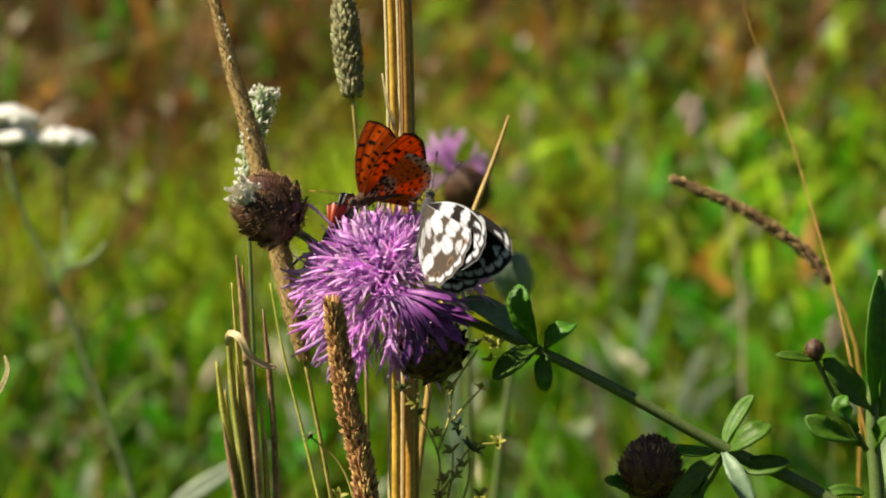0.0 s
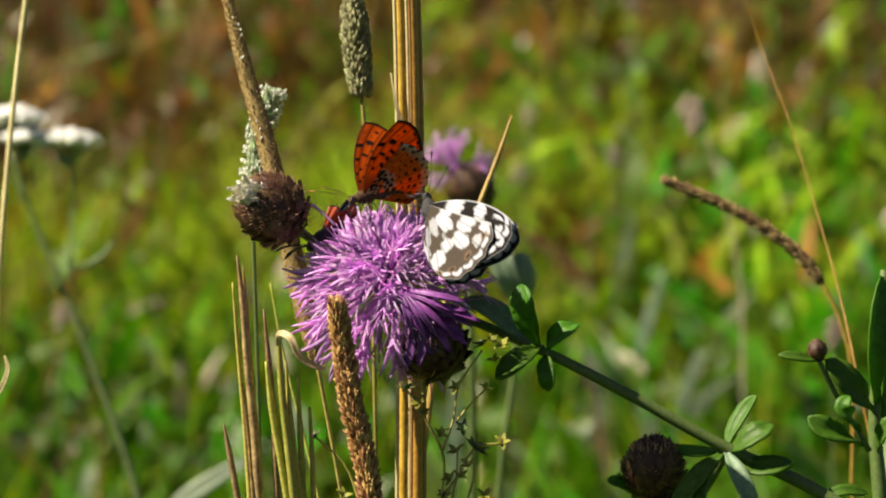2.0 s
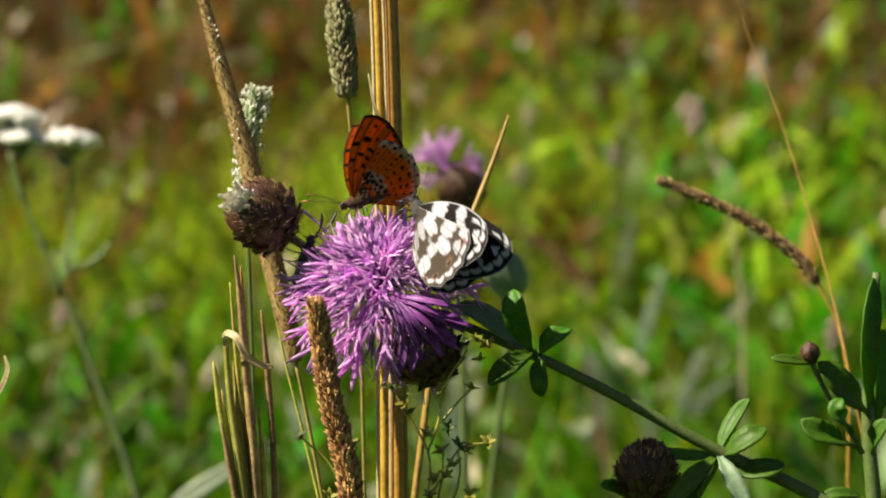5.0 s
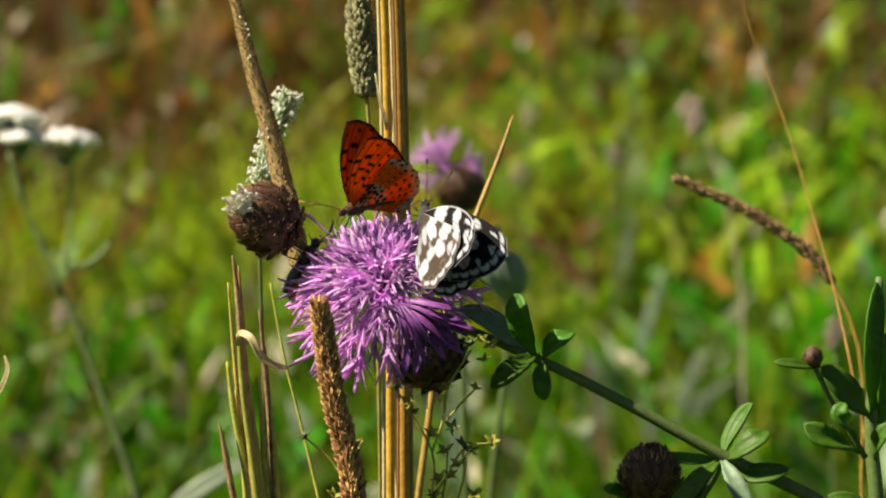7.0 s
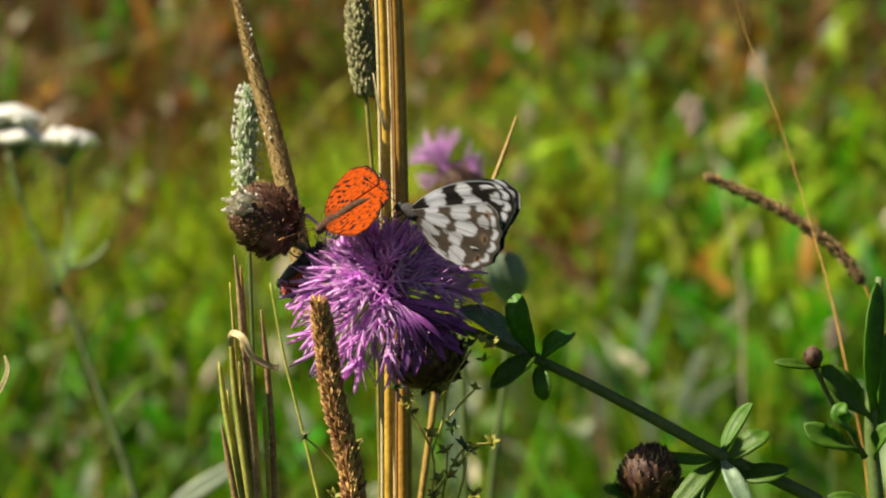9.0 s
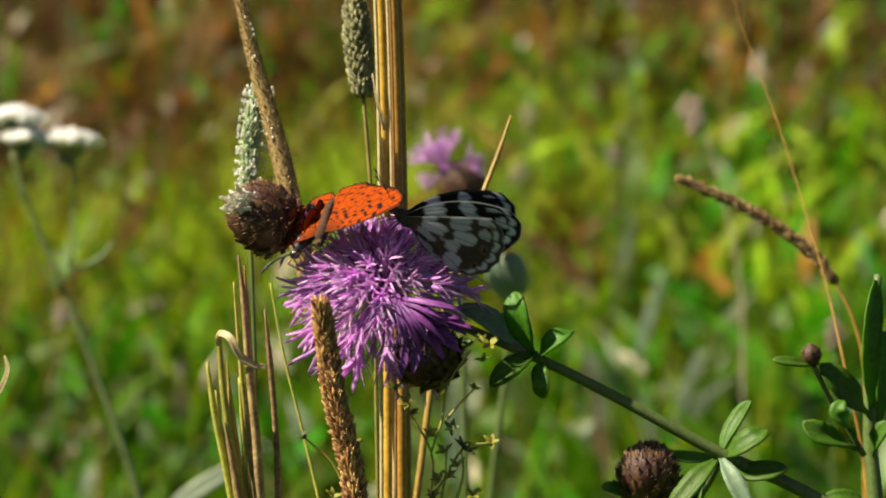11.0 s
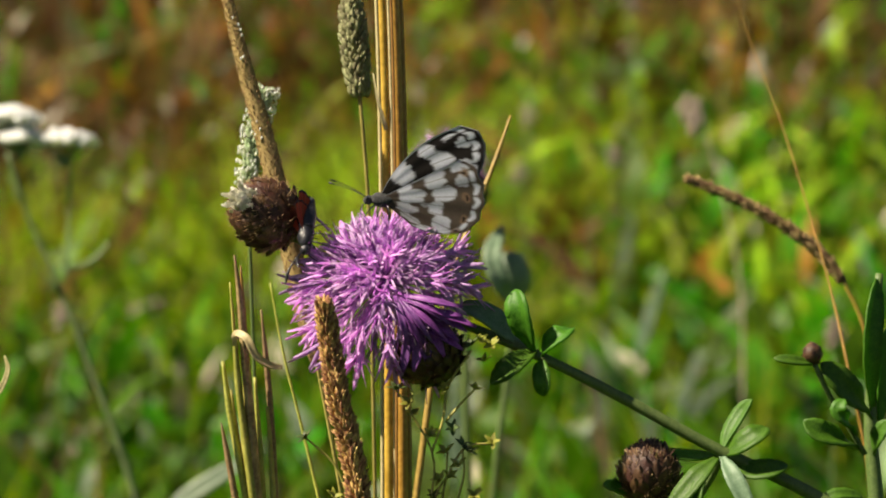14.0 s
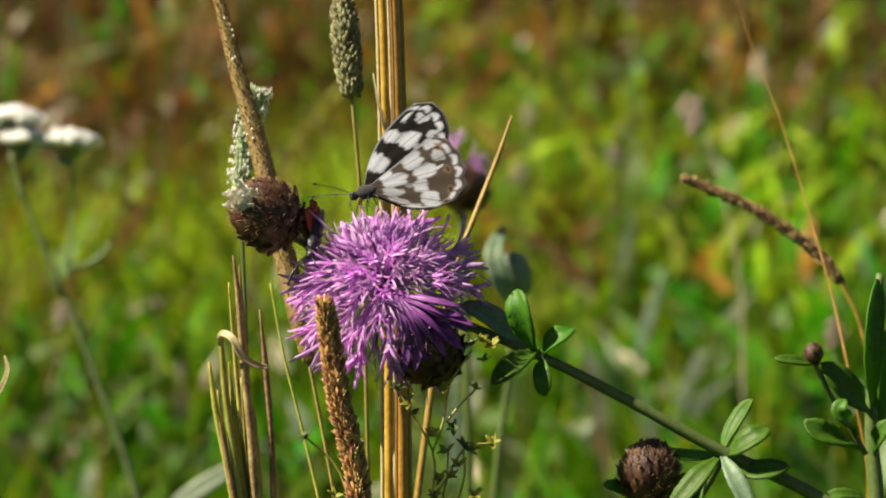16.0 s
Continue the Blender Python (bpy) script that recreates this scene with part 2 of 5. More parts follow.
def blades_mesh(name, material, rng, roots, height, width, lean, rows=5, oval=False):
    """Many grass blades or small leaves in one mesh. roots: n x 3."""
    n = len(roots)
    h = height[0] + (height[1] - height[0]) * rng.random(n) ** 1.3
    w = width[0] + (width[1] - width[0]) * rng.random(n)
    an, tilt, spin = rng.random(n) * 2 * np.pi, lean[0] + (lean[1] - lean[0]) * rng.random(n), rng.random(n) * 2 * np.pi
    pts = np.zeros((n, rows, 2, 3))
    for i in range(rows):
        u = i / (rows - 1)
        out = h * (tilt * u ** 2)
        up = h * u * (1 - 0.25 * tilt * u)
        taper = np.sin(np.pi * (0.08 + 0.92 * u) ** 0.8) if oval else (1 - u) ** 0.7 * (0.6 + 0.8 * u * (1 - u)) + 0.02
        half = 0.5 * w * max(float(taper), 0.03)
        x, y, z = roots[:, 0] + out * np.cos(an), roots[:, 1] + out * np.sin(an), roots[:, 2] + up
        for s, side in enumerate((-1, 1)):
            pts[:, i, s, 0] = x + side * half * np.cos(spin)
            pts[:, i, s, 1] = y + side * half * np.sin(spin)
            pts[:, i, s, 2] = z
    base = (np.arange(n) * rows * 2)[:, None]
    quads = np.concatenate([np.stack([base[:, 0] + 2 * i, base[:, 0] + 2 * i + 1, base[:, 0] + 2 * i + 3, base[:, 0] + 2 * i + 2], 1) for i in range(rows - 1)])
    me = bpy.data.meshes.new(name)
    me.vertices.add(n * rows * 2)
    me.vertices.foreach_set("co", pts.reshape(-1))
    me.loops.add(len(quads) * 4)
    me.loops.foreach_set("vertex_index", quads.reshape(-1).astype(np.int32))
    me.polygons.add(len(quads))
    me.polygons.foreach_set("loop_start", np.arange(0, len(quads) * 4, 4, dtype=np.int32))
    me.polygons.foreach_set("loop_total", np.full(len(quads), 4, dtype=np.int32))
    me.materials.append(material)
    me.update(calc_edges=True)
    return me


def scatter(rng, n, y0, y1, spread, keep=None, clumps=0):
    """Root places on the ground between y0 and y1, spread to the sides in proportion to the distance from the eye."""
    y = y0 + (y1 - y0) * rng.random(n) ** 1.2
    x = (rng.random(n) * 2 - 1) * (0.15 + spread * (y + 1.0))
    if clumps:
        c = rng.integers(0, clumps, n)
        cy = y0 + (y1 - y0) * rng.random(clumps)
        cx = (rng.random(clumps) * 2 - 1) * (0.15 + spread * (cy + 1.0))
        x, y = cx[c] + rng.normal(0, 0.05, n), cy[c] + rng.normal(0, 0.05, n)
    p = np.stack([x, y, np.full(n, -0.02)], 1)
    return p if keep is None else p[keep(x, y)]


def scatter_round(rng, n):
    """Root places all round, denser near the flower, but for the stretch that is sown by itself."""
    r, a = 2.2 * np.sqrt(-2 * np.log(1 - 0.996 * rng.random(n))), rng.random(n) * 2 * np.pi
    x, y = r * np.cos(a), 0.6 + r * np.sin(a)
    own = (y > 1.4) & (np.abs(x) < 0.15 + 0.16 * (y + 1.0))
    return np.stack([x, y, np.full(n, -0.02)], 1)[~own]


def brown_patch(x, y):
    """How dry the meadow is: more on the far side and towards one hand."""
    return (y - 1.85) * 1.2 - x / (y + 1.0) * 8 + 0.5 * np.sin(x * 9.1 + 1) * np.cos(y * 3.3)


def build_meadow():
    rng = np.random.default_rng(7)

    def lush(x, y):
        return (brown_patch(x, y) < 0.6) | (rng.random(len(x)) < 0.18)

    def lush_away(x, y):
        """Lush, but thin where the bright yellow-green grass stands."""
        return lush(x, y) & ((x > -0.02 + 0.1 * np.sin(y * 5)) | (y > 2.3) | (rng.random(len(x)) < 0.6))

    def dry(x, y):
        return brown_patch(x, y) > 0.2

    # where the grass with painted-in sun brightness grows
    def sun_tint_zone(x, y):
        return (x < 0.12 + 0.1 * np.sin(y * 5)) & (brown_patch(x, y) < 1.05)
    kinds = [
        ("green_grass", GRASS, scatter(rng, 11000, 1.4, 6.0, 0.17, lush_away), (0.05, 0.19), (0.002, 0.0055), (0.05, 0.6), False, "mixed green meadow grass, out of focus"),
        ("yellow_grass", YELLOWISH, scatter(rng, 3400, 1.3, 6.0, 0.17, lush, 300), (0.06, 0.24), (0.0025, 0.006), (0.05, 0.5), False, "yellowing grass in loose tufts"),
        ("sunlit_grass", SUN_TINTED, scatter(rng, 18000, 1.82, 2.6, 0.13, sun_tint_zone, 760), (0.05, 0.20), (0.004, 0.011), (0.2, 1.1), False, "soft yellow-green grass with sunshine painted into its colour"),
        ("sunlit_leaves", SUN_TINTED, scatter(rng, 11000, 1.85, 4.5, 0.14, lambda x, y: lush(x, y) & (x > -0.05), 900), (0.02, 0.07), (0.006, 0.016), (0.3, 1.4), True, "small lime-green leaves with sunshine painted into their colour"),
        ("dry_grass", DRY, scatter(rng, 16000, 1.6, 7.0, 0.18, dry), (0.06, 0.26), (0.003, 0.008), (0.1, 0.9), False, "reddish brown dead grass"),
        ("herb_leaves", HERB, scatter(rng, 36000, 1.5, 6.0, 0.16, lush_away, 2200), (0.02, 0.075), (0.007, 0.021), (0.3, 1.4), True, "broad green leaves of low meadow herbs"),
        ("yellow_leaves", YELLOWISH, scatter(rng, 3200, 1.4, 6.0, 0.16, lush, 500), (0.02, 0.08), (0.005, 0.014), (0.3, 1.4), True, "yellowing small leaves among the grass"),
        ("dead_leaves", DRY, scatter(rng, 5000, 1.6, 7.0, 0.2, dry, 500), (0.03, 0.10), (0.008, 0.022), (0.3, 1.4), True, "brown withered leaves among the grass"),
        ("bleached_litter", PALE_LITTER, scatter(rng, 3400, 1.5, 6.0, 0.16, None, 760), (0.012, 0.042), (0.006, 0.014), (0.3, 1.4), True, "bleached bits of dead leaves and flowers"),
        ("grey_leaves", GLAUCOUS, scatter(rng, 6500, 1.5, 5.5, 0.16, lush, 800), (0.018, 0.055), (0.007, 0.015), (0.2, 1.2), True, "small grey-green leaves among the grass"),
        ("rusty_leaves", RUST_LEAF, scatter(rng, 3000, 1.9, 6.0, 0.16, None, 420), (0.02, 0.08), (0.007, 0.016), (0.3, 1.4), True, "rusty orange leaves among the grass"),
        ("rusty_grass", RUST_LEAF, scatter(rng, 2600, 2.0, 7.0, 0.18, dry, 260), (0.05, 0.22), (0.003, 0.008), (0.1, 0.9), False, "rusty orange dead grass in tufts"),
        ("pale_stems", PALE_LITTER, scatter(rng, 150, 1.8, 5.0, 0.16), (0.15, 0.36), (0.0012, 0.0026), (0.0, 0.25), False, "thin bleached upright stems"),
        ("green_stems", YELLOWISH, scatter(rng, 420, 1.5, 5.0, 0.16, lush), (0.15, 0.36), (0.0016, 0.0036), (0.0, 0.25), False, "thin upright yellow-green stems"),
        ("outer_grass", GRASS, scatter_round(rng, 130000), (0.06, 0.20), (0.008, 0.018), (0.1, 0.9), False, "short green grass all round the clearing"),
        ("outer_herbs", HERB, scatter_round(rng, 60000), (0.03, 0.10), (0.014, 0.034), (0.3, 1.4), True, "low green herbs all round the clearing"),
        ("outer_sunlit_grass", SUN_TINTED, scatter_round(rng, 22000), (0.05, 0.18), (0.006, 0.014), (0.2, 1.1), False, "yellow-green grass all round the clearing"),
        ("outer_dry_grass", DRY, scatter_round(rng, 26000), (0.06, 0.24), (0.006, 0.014), (0.1, 0.9), False, "dead grass all round the clearing"),
    ]
    for name, material, roots, height, width, lean, oval, label in kinds:
        if oval:
            roots[:, 2] += 0.12 * rng.random(len(roots)) ** 1.5
        me = blades_mesh(name, material, rng, roots, height, width, lean, 3 if name.startswith("outer") else 5, oval)
        tagged(new(name, me), label, "grass", kind="stuff")


# ---- plants: pieces ----
def bract_mesh():
    """One pointed scale of a knapweed head, z outward along the head's axis, x towards the outside."""
    sh = Shape()
    pts, faces = [], []
    prof = [(0, 0.0011), (0.0012, 0.0016), (0.0024, 0.0014), (0.0034, 0.0007), (0.004, 0.0001)]
    for i, (z, w) in enumerate(prof):
        out = 0.0003 + 0.0003 * (z / 0.004) ** 2
        pts += [(out - 0.0003, -w, z), (out + 0.0003, 0, z), (out - 0.0003, w, z)]
    for i in range(len(prof) - 1):
        for k in range(2):
            faces.append((i * 3 + k, i * 3 + k + 1, i * 3 + k + 4, i * 3 + k + 3))
    sh.add(pts, faces)
    return sh.mesh("bract", BRACT)


def fringe_mesh():
    """The comb of straw-coloured bristles at a scale's tip."""
    sh = Shape()
    for k, u in enumerate((-0.9, -0.45, -0.05, 0.4, 0.85)):
        b = Vector((0.0006 + 0.0003 * (1 - abs(u)), 0.0012 * u, 0.0030 - 0.0012 * abs(u)))
        d = Vector((0.95, 0.9 * u, 1.0 - 0.5 * abs(u))).normalized()
        tube(sh, [b, b + d * 0.0009, b + d * 0.0018 + Vector((0.0007, 0, 0))], [0.00016, 0.00012, 0.00004], 3, 3)
    return sh.mesh("fringe", FRINGE)


BRACT_MESH, FRINGE_MESH = bract_mesh(), fringe_mesh()


def knapweed_head(name, parent, centre, radius, axis, label, rows=9, seed=1, top=0.15, fringed=0.68):
    """A scaly brown ball: a core and rings of bracts that overlap like tiles."""
    rng = random.Random(seed)
    core = Shape()
    ball(core, centre, (radius * 0.93, radius * 0.93, radius), turn_to(axis), 12, 18, 0.06, seed)
    head = part(name, core, BRACT, parent, label)
    o = origin_of(parent)
    m3 = turn_to(axis)
    for i in range(rows):
        th = math.pi * (0.93 - (0.93 - top) * i / (rows - 1))
        ring = max(5, int(2 * math.pi * radius * math.sin(th) / 0.0028))
        for k in range(ring):
            ph = 2 * math.pi * (k + 0.5 * (i % 2)) / ring + rng.uniform(-0.1, 0.1)
            q = Vector((math.sin(th) * math.cos(ph), math.sin(th) * math.sin(ph), math.cos(th)))
            out = q
            along = Vector((-math.cos(th) * math.cos(ph), -math.cos(th) * math.sin(ph), math.sin(th)))
            x = (out + along * rng.uniform(-0.02, 0.16)).normalized()
            z = (along - x * along.dot(x)).normalized()
            r3 = Matrix((x, z.cross(x), z)).transposed()
            s = rng.uniform(1.0, 1.3) * (radius / 0.008)
            p = Vector((q.x * 0.93, q.y * 0.93, q.z)) * radius * 0.97
            m = Matrix.LocRotScale(centre - o + m3 @ p, (m3 @ r3).to_quaternion(), (s, s, s))
            piece("bract", BRACT_MESH, head, m)
            if rng.random() < fringed:
                piece("fringe", FRINGE_MESH, head, m @ Matrix.Diagonal((0.5, 0.95, 0.82, 1)))
    return head


def floret_mesh(kind, seed):
    """A floret along z: a slim tube that flares into five thread-like lobes."""
    rng = random.Random(seed)
    sh = Shape()
    length = {"inner": 0.0135, "outer": 0.0175, "style": 0.0165, "long": 0.021}[kind]
    bend = {"inner": 0.15, "outer": 0.30, "style": 0.12, "long": 0.4}[kind] * length
    line = [Vector((0, 0, 0)), Vector((bend * 0.1, 0, length * 0.4)), Vector((bend * 0.35, 0, length * 0.7))]
    if kind == "style":
        tube(sh, line + [Vector((bend, 0.0004, length))], [0.00025, 0.00042, 0.00045, 0.00018], 6, 8)
        return sh.mesh("floret", FLORET_DARK)
    tube(sh, line, [0.00022, 0.00028, 0.00055], 5, 6)
    tip = line[-1]
    for k in range(5):
        an = 2 * math.pi * (k + rng.uniform(-0.25, 0.25)) / 5
        d = Vector((math.cos(an) * 0.38 + bend / length * 0.8, math.sin(an) * 0.42, 1)).normalized()
        n = Vector((math.cos(an), math.sin(an), 0))
        ll = length * rng.uniform(0.32, 0.56)
        curl = Vector((math.cos(an) * 0.5 + 0.2, math.sin(an) * 0.5, rng.uniform(-0.7, 0.1))) * ll * rng.uniform(0.15, 0.7)
        w = 0.00070 if kind != "long" else 0.0013
        blade(sh, [tip, tip + d * ll * 0.55, tip + d * ll + curl * 0.6], [w * 0.9, w, w * 0.9, w * 0.4], -n, 6, 0.3, 0.00008)
    return sh.mesh("floret", {"inner": FLORET, "outer": FLORET, "long": FLORET}[kind])


FLORETS = {k: [floret_mesh(k, s) for s in range(5)] for k in ("inner", "outer", "style", "long")}
for i, me in enumerate(FLORETS["inner"] + FLORETS["outer"]):
    if i % 3 == 0:
        me.materials[0] = FLORET_PALE


def floret_crown(parent, base, axis, counts, seed, size=1.0, droop=0.0, gap=None):
    """Florets that fan out from the receptacle round axis. droop: how much longer the lower ones are; gap: bearings that stay bare at the rim."""
    rng = random.Random(seed)
    core = Shape()
    ball(core, base, (0.0045 * size, 0.0045 * size, 0.004 * size), turn_to(axis), 8, 12)
    crown = part("flower_crown", core, FLORET_DARK, parent, "purple thread-like florets")
    o = origin_of(parent)
    m3 = turn_to(axis)
    for kind, n, low, high in counts:
        for i in range(n):
            u = (i + 0.5) / n
            th = (low + (high - low) * math.sqrt(u)) + rng.uniform(-0.1, 0.1)
            ph = 2.399963 * i + rng.uniform(-0.25, 0.25)
            q = Vector((math.sin(th) * math.cos(ph), math.sin(th) * math.sin(ph), math.cos(th)))
            w = m3 @ q
            if gap and th > 1.15 and gap[0] < math.degrees(math.atan2(w.dot(UP), w.dot(RIGHT))) < gap[1]:
                continue
            # florets bend away from the middle
            x = (w - (m3 @ Vector((0, 0, 1))) * 1.0 + Vector((rng.uniform(-.3, .3), rng.uniform(-.3, .3), rng.uniform(-.5, .1))))
            x = (x - w * x.dot(w)).normalized()
            r3 = Matrix((x, w.cross(x), w)).transposed()
            s = rng.uniform(0.86, 1.12) * size * (1 - droop * w.dot(UP))
            m = Matrix.LocRotScale(base - o + w * 0.003 * size, r3.to_quaternion(), (size, size, s))
            piece("floret", rng.choice(FLORETS[kind]), crown, m)
    return crown


def leaf_part(parent, points, widths, face, material=None, label="", fold=0.3, wave=0.04):
    sh = Shape()
    most = max(widths) / 7500
    blade(sh, points, [most * u for u in (0.24, 0.42, 0.74, 0.94, 1.0, 1.0, 0.97, 0.86, 0.62, 0.12)], face, 19, fold, 0.00032, wave)
    return part("leaf", sh, material or LEAF, parent, label)


def stem_part(parent, points, radii, material=None, name="stem", label="", sides=10, ridge=0.12):
    sh = Shape()
    tube(sh, points, [r / 7500 for r in radii], sides, 6 * (len(points) - 1) + 1, ridge)
    return part(name, sh, material or STEM, parent, label)


PIVOT = at(925, 550)


def build_knapweed():
    k = thing("knapweed", PIVOT, "purple knapweed in bloom with scaly brown buds and green leaves", "flower")
    # stems: main stem, its lower part out to the ground, the bud's side stems
    stem_part(k, [at(775, 545, 0.010), at(860, 580, 0.006), at(970, 628), at(1120, 705), at(1280, 793), at(1420, 858), at(1540, 930, -0.003)], [8, 9, 9.5, 10.5, 11.5, 12.5, 13.5])
    stem_part(k, [at(1540, 930, -0.003), at(1640, 1100), Vector((0.125, 0.01, 0.30)), Vector((0.14, 0.02, -0.02))], [13.5, 16, 18, 20])
    stem_part(k, [at(1285, 795), at(1255, 850, 0.004), at(1215, 900, 0.004), at(1160, 900, 0.006), at(1150, 870, 0.006)], [8, 8, 8, 9, 10], name="side_stem")
    stem_part(k, [at(500, 395, 0.006), at(548, 425, 0.012), at(620, 480, 0.016), at(720, 545, 0.018), at(790, 556, 0.011)], [9, 8, 8, 9, 9], name="side_stem")
    # right-hand branch
    stem_part(k, [at(1560, 1000, 0.035), at(1553, 860, 0.035), at(1545, 760, 0.035), at(1552, 620, 0.035), at(1562, 480, 0.035)], [16, 15, 13, 10, 8], name="side_stem")
    stem_part(k, [at(1560, 1000, 0.035), Vector((0.128, 0.03, 0.3)), Vector((0.14, 0.02, -0.02))], [16, 17, 20], name="side_stem")
    stem_part(k, [at(1535, 800, 0.030), at(1500, 740, 0.028), at(1470, 690, 0.026), at(1447, 640, 0.025)], [6, 5, 5, 5], name="side_stem")
    # heads
    axis = (-0.10 * RIGHT + 0.42 * UP + 0.86 * NEAR).normalized()
    inv = (-0.52 * RIGHT + 0.62 * UP + 0.5 * NEAR).normalized()
    knapweed_head("flower_base", k, at(764, 618, -0.005), 0.0078, inv, "dark scaly flower base", 7, 3, 0.3, 0.5)
    floret_crown(k, at(688, 488, 0.002), axis, [("inner", 80, 0.0, 0.95), ("style", 46, 0.35, 1.5), ("outer", 160, 0.65, 1.56), ("long", 36, 1.1, 1.62)], 5, 0.87, 0.22, (-62, -30))
    for pts in ([(770, 450), (800, 440), (822, 405), (828, 372)], [(765, 470), (800, 462), (830, 460), (843, 452)], [(775, 500), (805, 512), (826, 500), (830, 470)], [(770, 520), (800, 535), (806, 512), (800, 500)], [(760, 430), (775, 415), (790, 398), (800, 372)], [(770, 540), (806, 552), (822, 530), (818, 512)], [(590, 400), (575, 385), (560, 372), (548, 362)]):
        sh = Shape()
        tube(sh, [at(x, y, 0.002) for x, y in pts], [0.00035, 0.0003, 0.00035, 0.00045], 5, 12)
        part("style", sh, FLORET, k, "withered curled style")
    # petals low on the right, the crown's shade painted into their purple
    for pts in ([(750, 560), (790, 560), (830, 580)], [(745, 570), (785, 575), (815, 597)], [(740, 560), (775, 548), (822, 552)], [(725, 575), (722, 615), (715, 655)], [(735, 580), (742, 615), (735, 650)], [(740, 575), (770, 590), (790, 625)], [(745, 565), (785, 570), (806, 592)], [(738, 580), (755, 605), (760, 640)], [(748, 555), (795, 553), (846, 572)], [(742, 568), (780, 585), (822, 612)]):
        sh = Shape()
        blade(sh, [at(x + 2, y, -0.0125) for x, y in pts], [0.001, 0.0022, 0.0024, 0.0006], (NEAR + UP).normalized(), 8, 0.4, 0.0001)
        part("ray_petal", sh, FLORET_SHADED, k, "drooping purple petal")
    # more petals between crown and base, coloured dark to stand for shade
    rng = random.Random(21)
    for i in range(22):
        a = radians(-84 + 80 * (i + rng.random()) / 22)
        reach = rng.uniform(82, 118)
        x, y, w = 712 + rng.uniform(-8, 8), 518 + rng.uniform(-8, 8), -0.006 - 0.006 * (i % 3) / 2
        sh = Shape()
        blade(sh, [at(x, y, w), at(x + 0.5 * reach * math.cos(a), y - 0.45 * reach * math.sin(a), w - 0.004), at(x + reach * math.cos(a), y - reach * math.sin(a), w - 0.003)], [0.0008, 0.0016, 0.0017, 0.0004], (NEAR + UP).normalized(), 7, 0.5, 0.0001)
        part("ray_petal", sh, FLORET_SHADED if i % 2 else FLORET_DARK, k, "drooping purple petal")
    knapweed_head("bud", k, at(480, 372, 0.004), 0.0082, (-0.75 * RIGHT + 0.45 * UP + 0.3 * NEAR).normalized(), "dark brown scaly bud with a white downy tuft", 9, 11, 0.1)
    down = Shape()
    rng = random.Random(4)
    for i in range(110):
        q = at(rng.gauss(436, 11), rng.gauss(344, 9), rng.uniform(-0.005, -0.001))
        d = (-RIGHT * rng.uniform(0.2, 1) + UP * rng.uniform(-0.2, 1) + NEAR * rng.uniform(0, 0.8)).normalized()
        blade(down, [q, q + d * 0.0013, q + d * 0.0022], [0.0007, 0.0010, 0.0003], NEAR, 4, 0.3, 0.0001)
    ball(down, at(439, 346, 0.0), (0.0030, 0.0022, 0.0024), None, 8, 10, 0.5, 3)
    part("downy_tuft", down, DOWNY, k, "white downy tuft")
    knapweed_head("bud", k, at(1153, 835, 0.005), 0.0073, (0.05 * RIGHT + 0.9 * UP + 0.25 * NEAR).normalized(), "dark brown scaly bud with a straw-coloured top", 9, 17, 0.1)
    tuft = Shape()
    for i in range(70):
        a, r = i * 2.4, 0.0052 * math.sqrt((i + 0.5) / 70)
        q = at(1153, 790, 0.005) + RIGHT * r * math.cos(a) + NEAR * (r * math.sin(a) + 0.001) - UP * 60 * r * r
        d = (UP + 0.9 * (RIGHT * math.cos(a) + NEAR * math.sin(a)) * rng.uniform(0, 1)).normalized()
        blade(tuft, [q - d * 0.001, q + d * 0.0006, q + d * rng.uniform(0.0014, 0.0026)], [0.0004, 0.0006, 0.0001], NEAR, 4, 0.3, 0.0001)
    part("straw_tuft", tuft, FRINGE, k, "straw-coloured tuft")
    knapweed_head("bud", k, at(1443, 622, 0.025), 0.0026, (-0.1 * RIGHT + 0.9 * UP + 0.2 * NEAR).normalized(), "small pinkish brown bud", 4, 23, 0.2)
    face = (-0.25 * RIGHT + 0.6 * UP + 0.7 * NEAR).normalized()
    left = (-0.55 * RIGHT + 0.4 * UP + 0.7 * NEAR).normalized()
    shade = (0.6 * RIGHT + 0.1 * UP + 0.8 * NEAR).normalized()
    # leaves below the flower
    leaf_part(k, [at(950, 612), at(935, 575, -0.003), at(923, 535, -0.004), at(918, 506, -0.002)], [12, 34, 46, 48, 44, 6], left, fold=0.38)
    leaf_part(k, [at(965, 622), at(978, 603, -0.003), at(1000, 586, -0.004), at(1016, 576, 0)], [10, 32, 40, 36, 5], face, fold=0.45)
    leaf_part(k, [at(965, 628), at(963, 650, -0.002), at(966, 675, -0.003), at(966, 694, -0.002)], [8, 22, 32, 28, 3], face, fold=0.4)
    leaf_part(k, [at(955, 612, 0.001), at(925, 635, -0.003), at(900, 655, -0.005), at(874, 672, -0.004)], [10, 34, 46, 42, 8], face, fold=0.5)
    leaf_part(k, [at(940, 610, 0.002), at(900, 575, 0.004), at(860, 548, 0.004), at(815, 533, 0.004)], [10, 34, 42, 34, 6], face, LEAF_PALE, "pale grey-green underside of a leaf", 0.35)
    # leaves at the fork
    leaf_part(k, [at(1284, 790), at(1300, 755, 0.003), at(1318, 725, 0.004), at(1336, 702, 0.003)], [6, 20, 30, 26, 6], left, None, "", 0.4)
    leaf_part(k, [at(1282, 790), at(1290, 760, 0.004), at(1300, 730, 0.005)], [5, 14, 14, 3], left, None, "", 0.5)
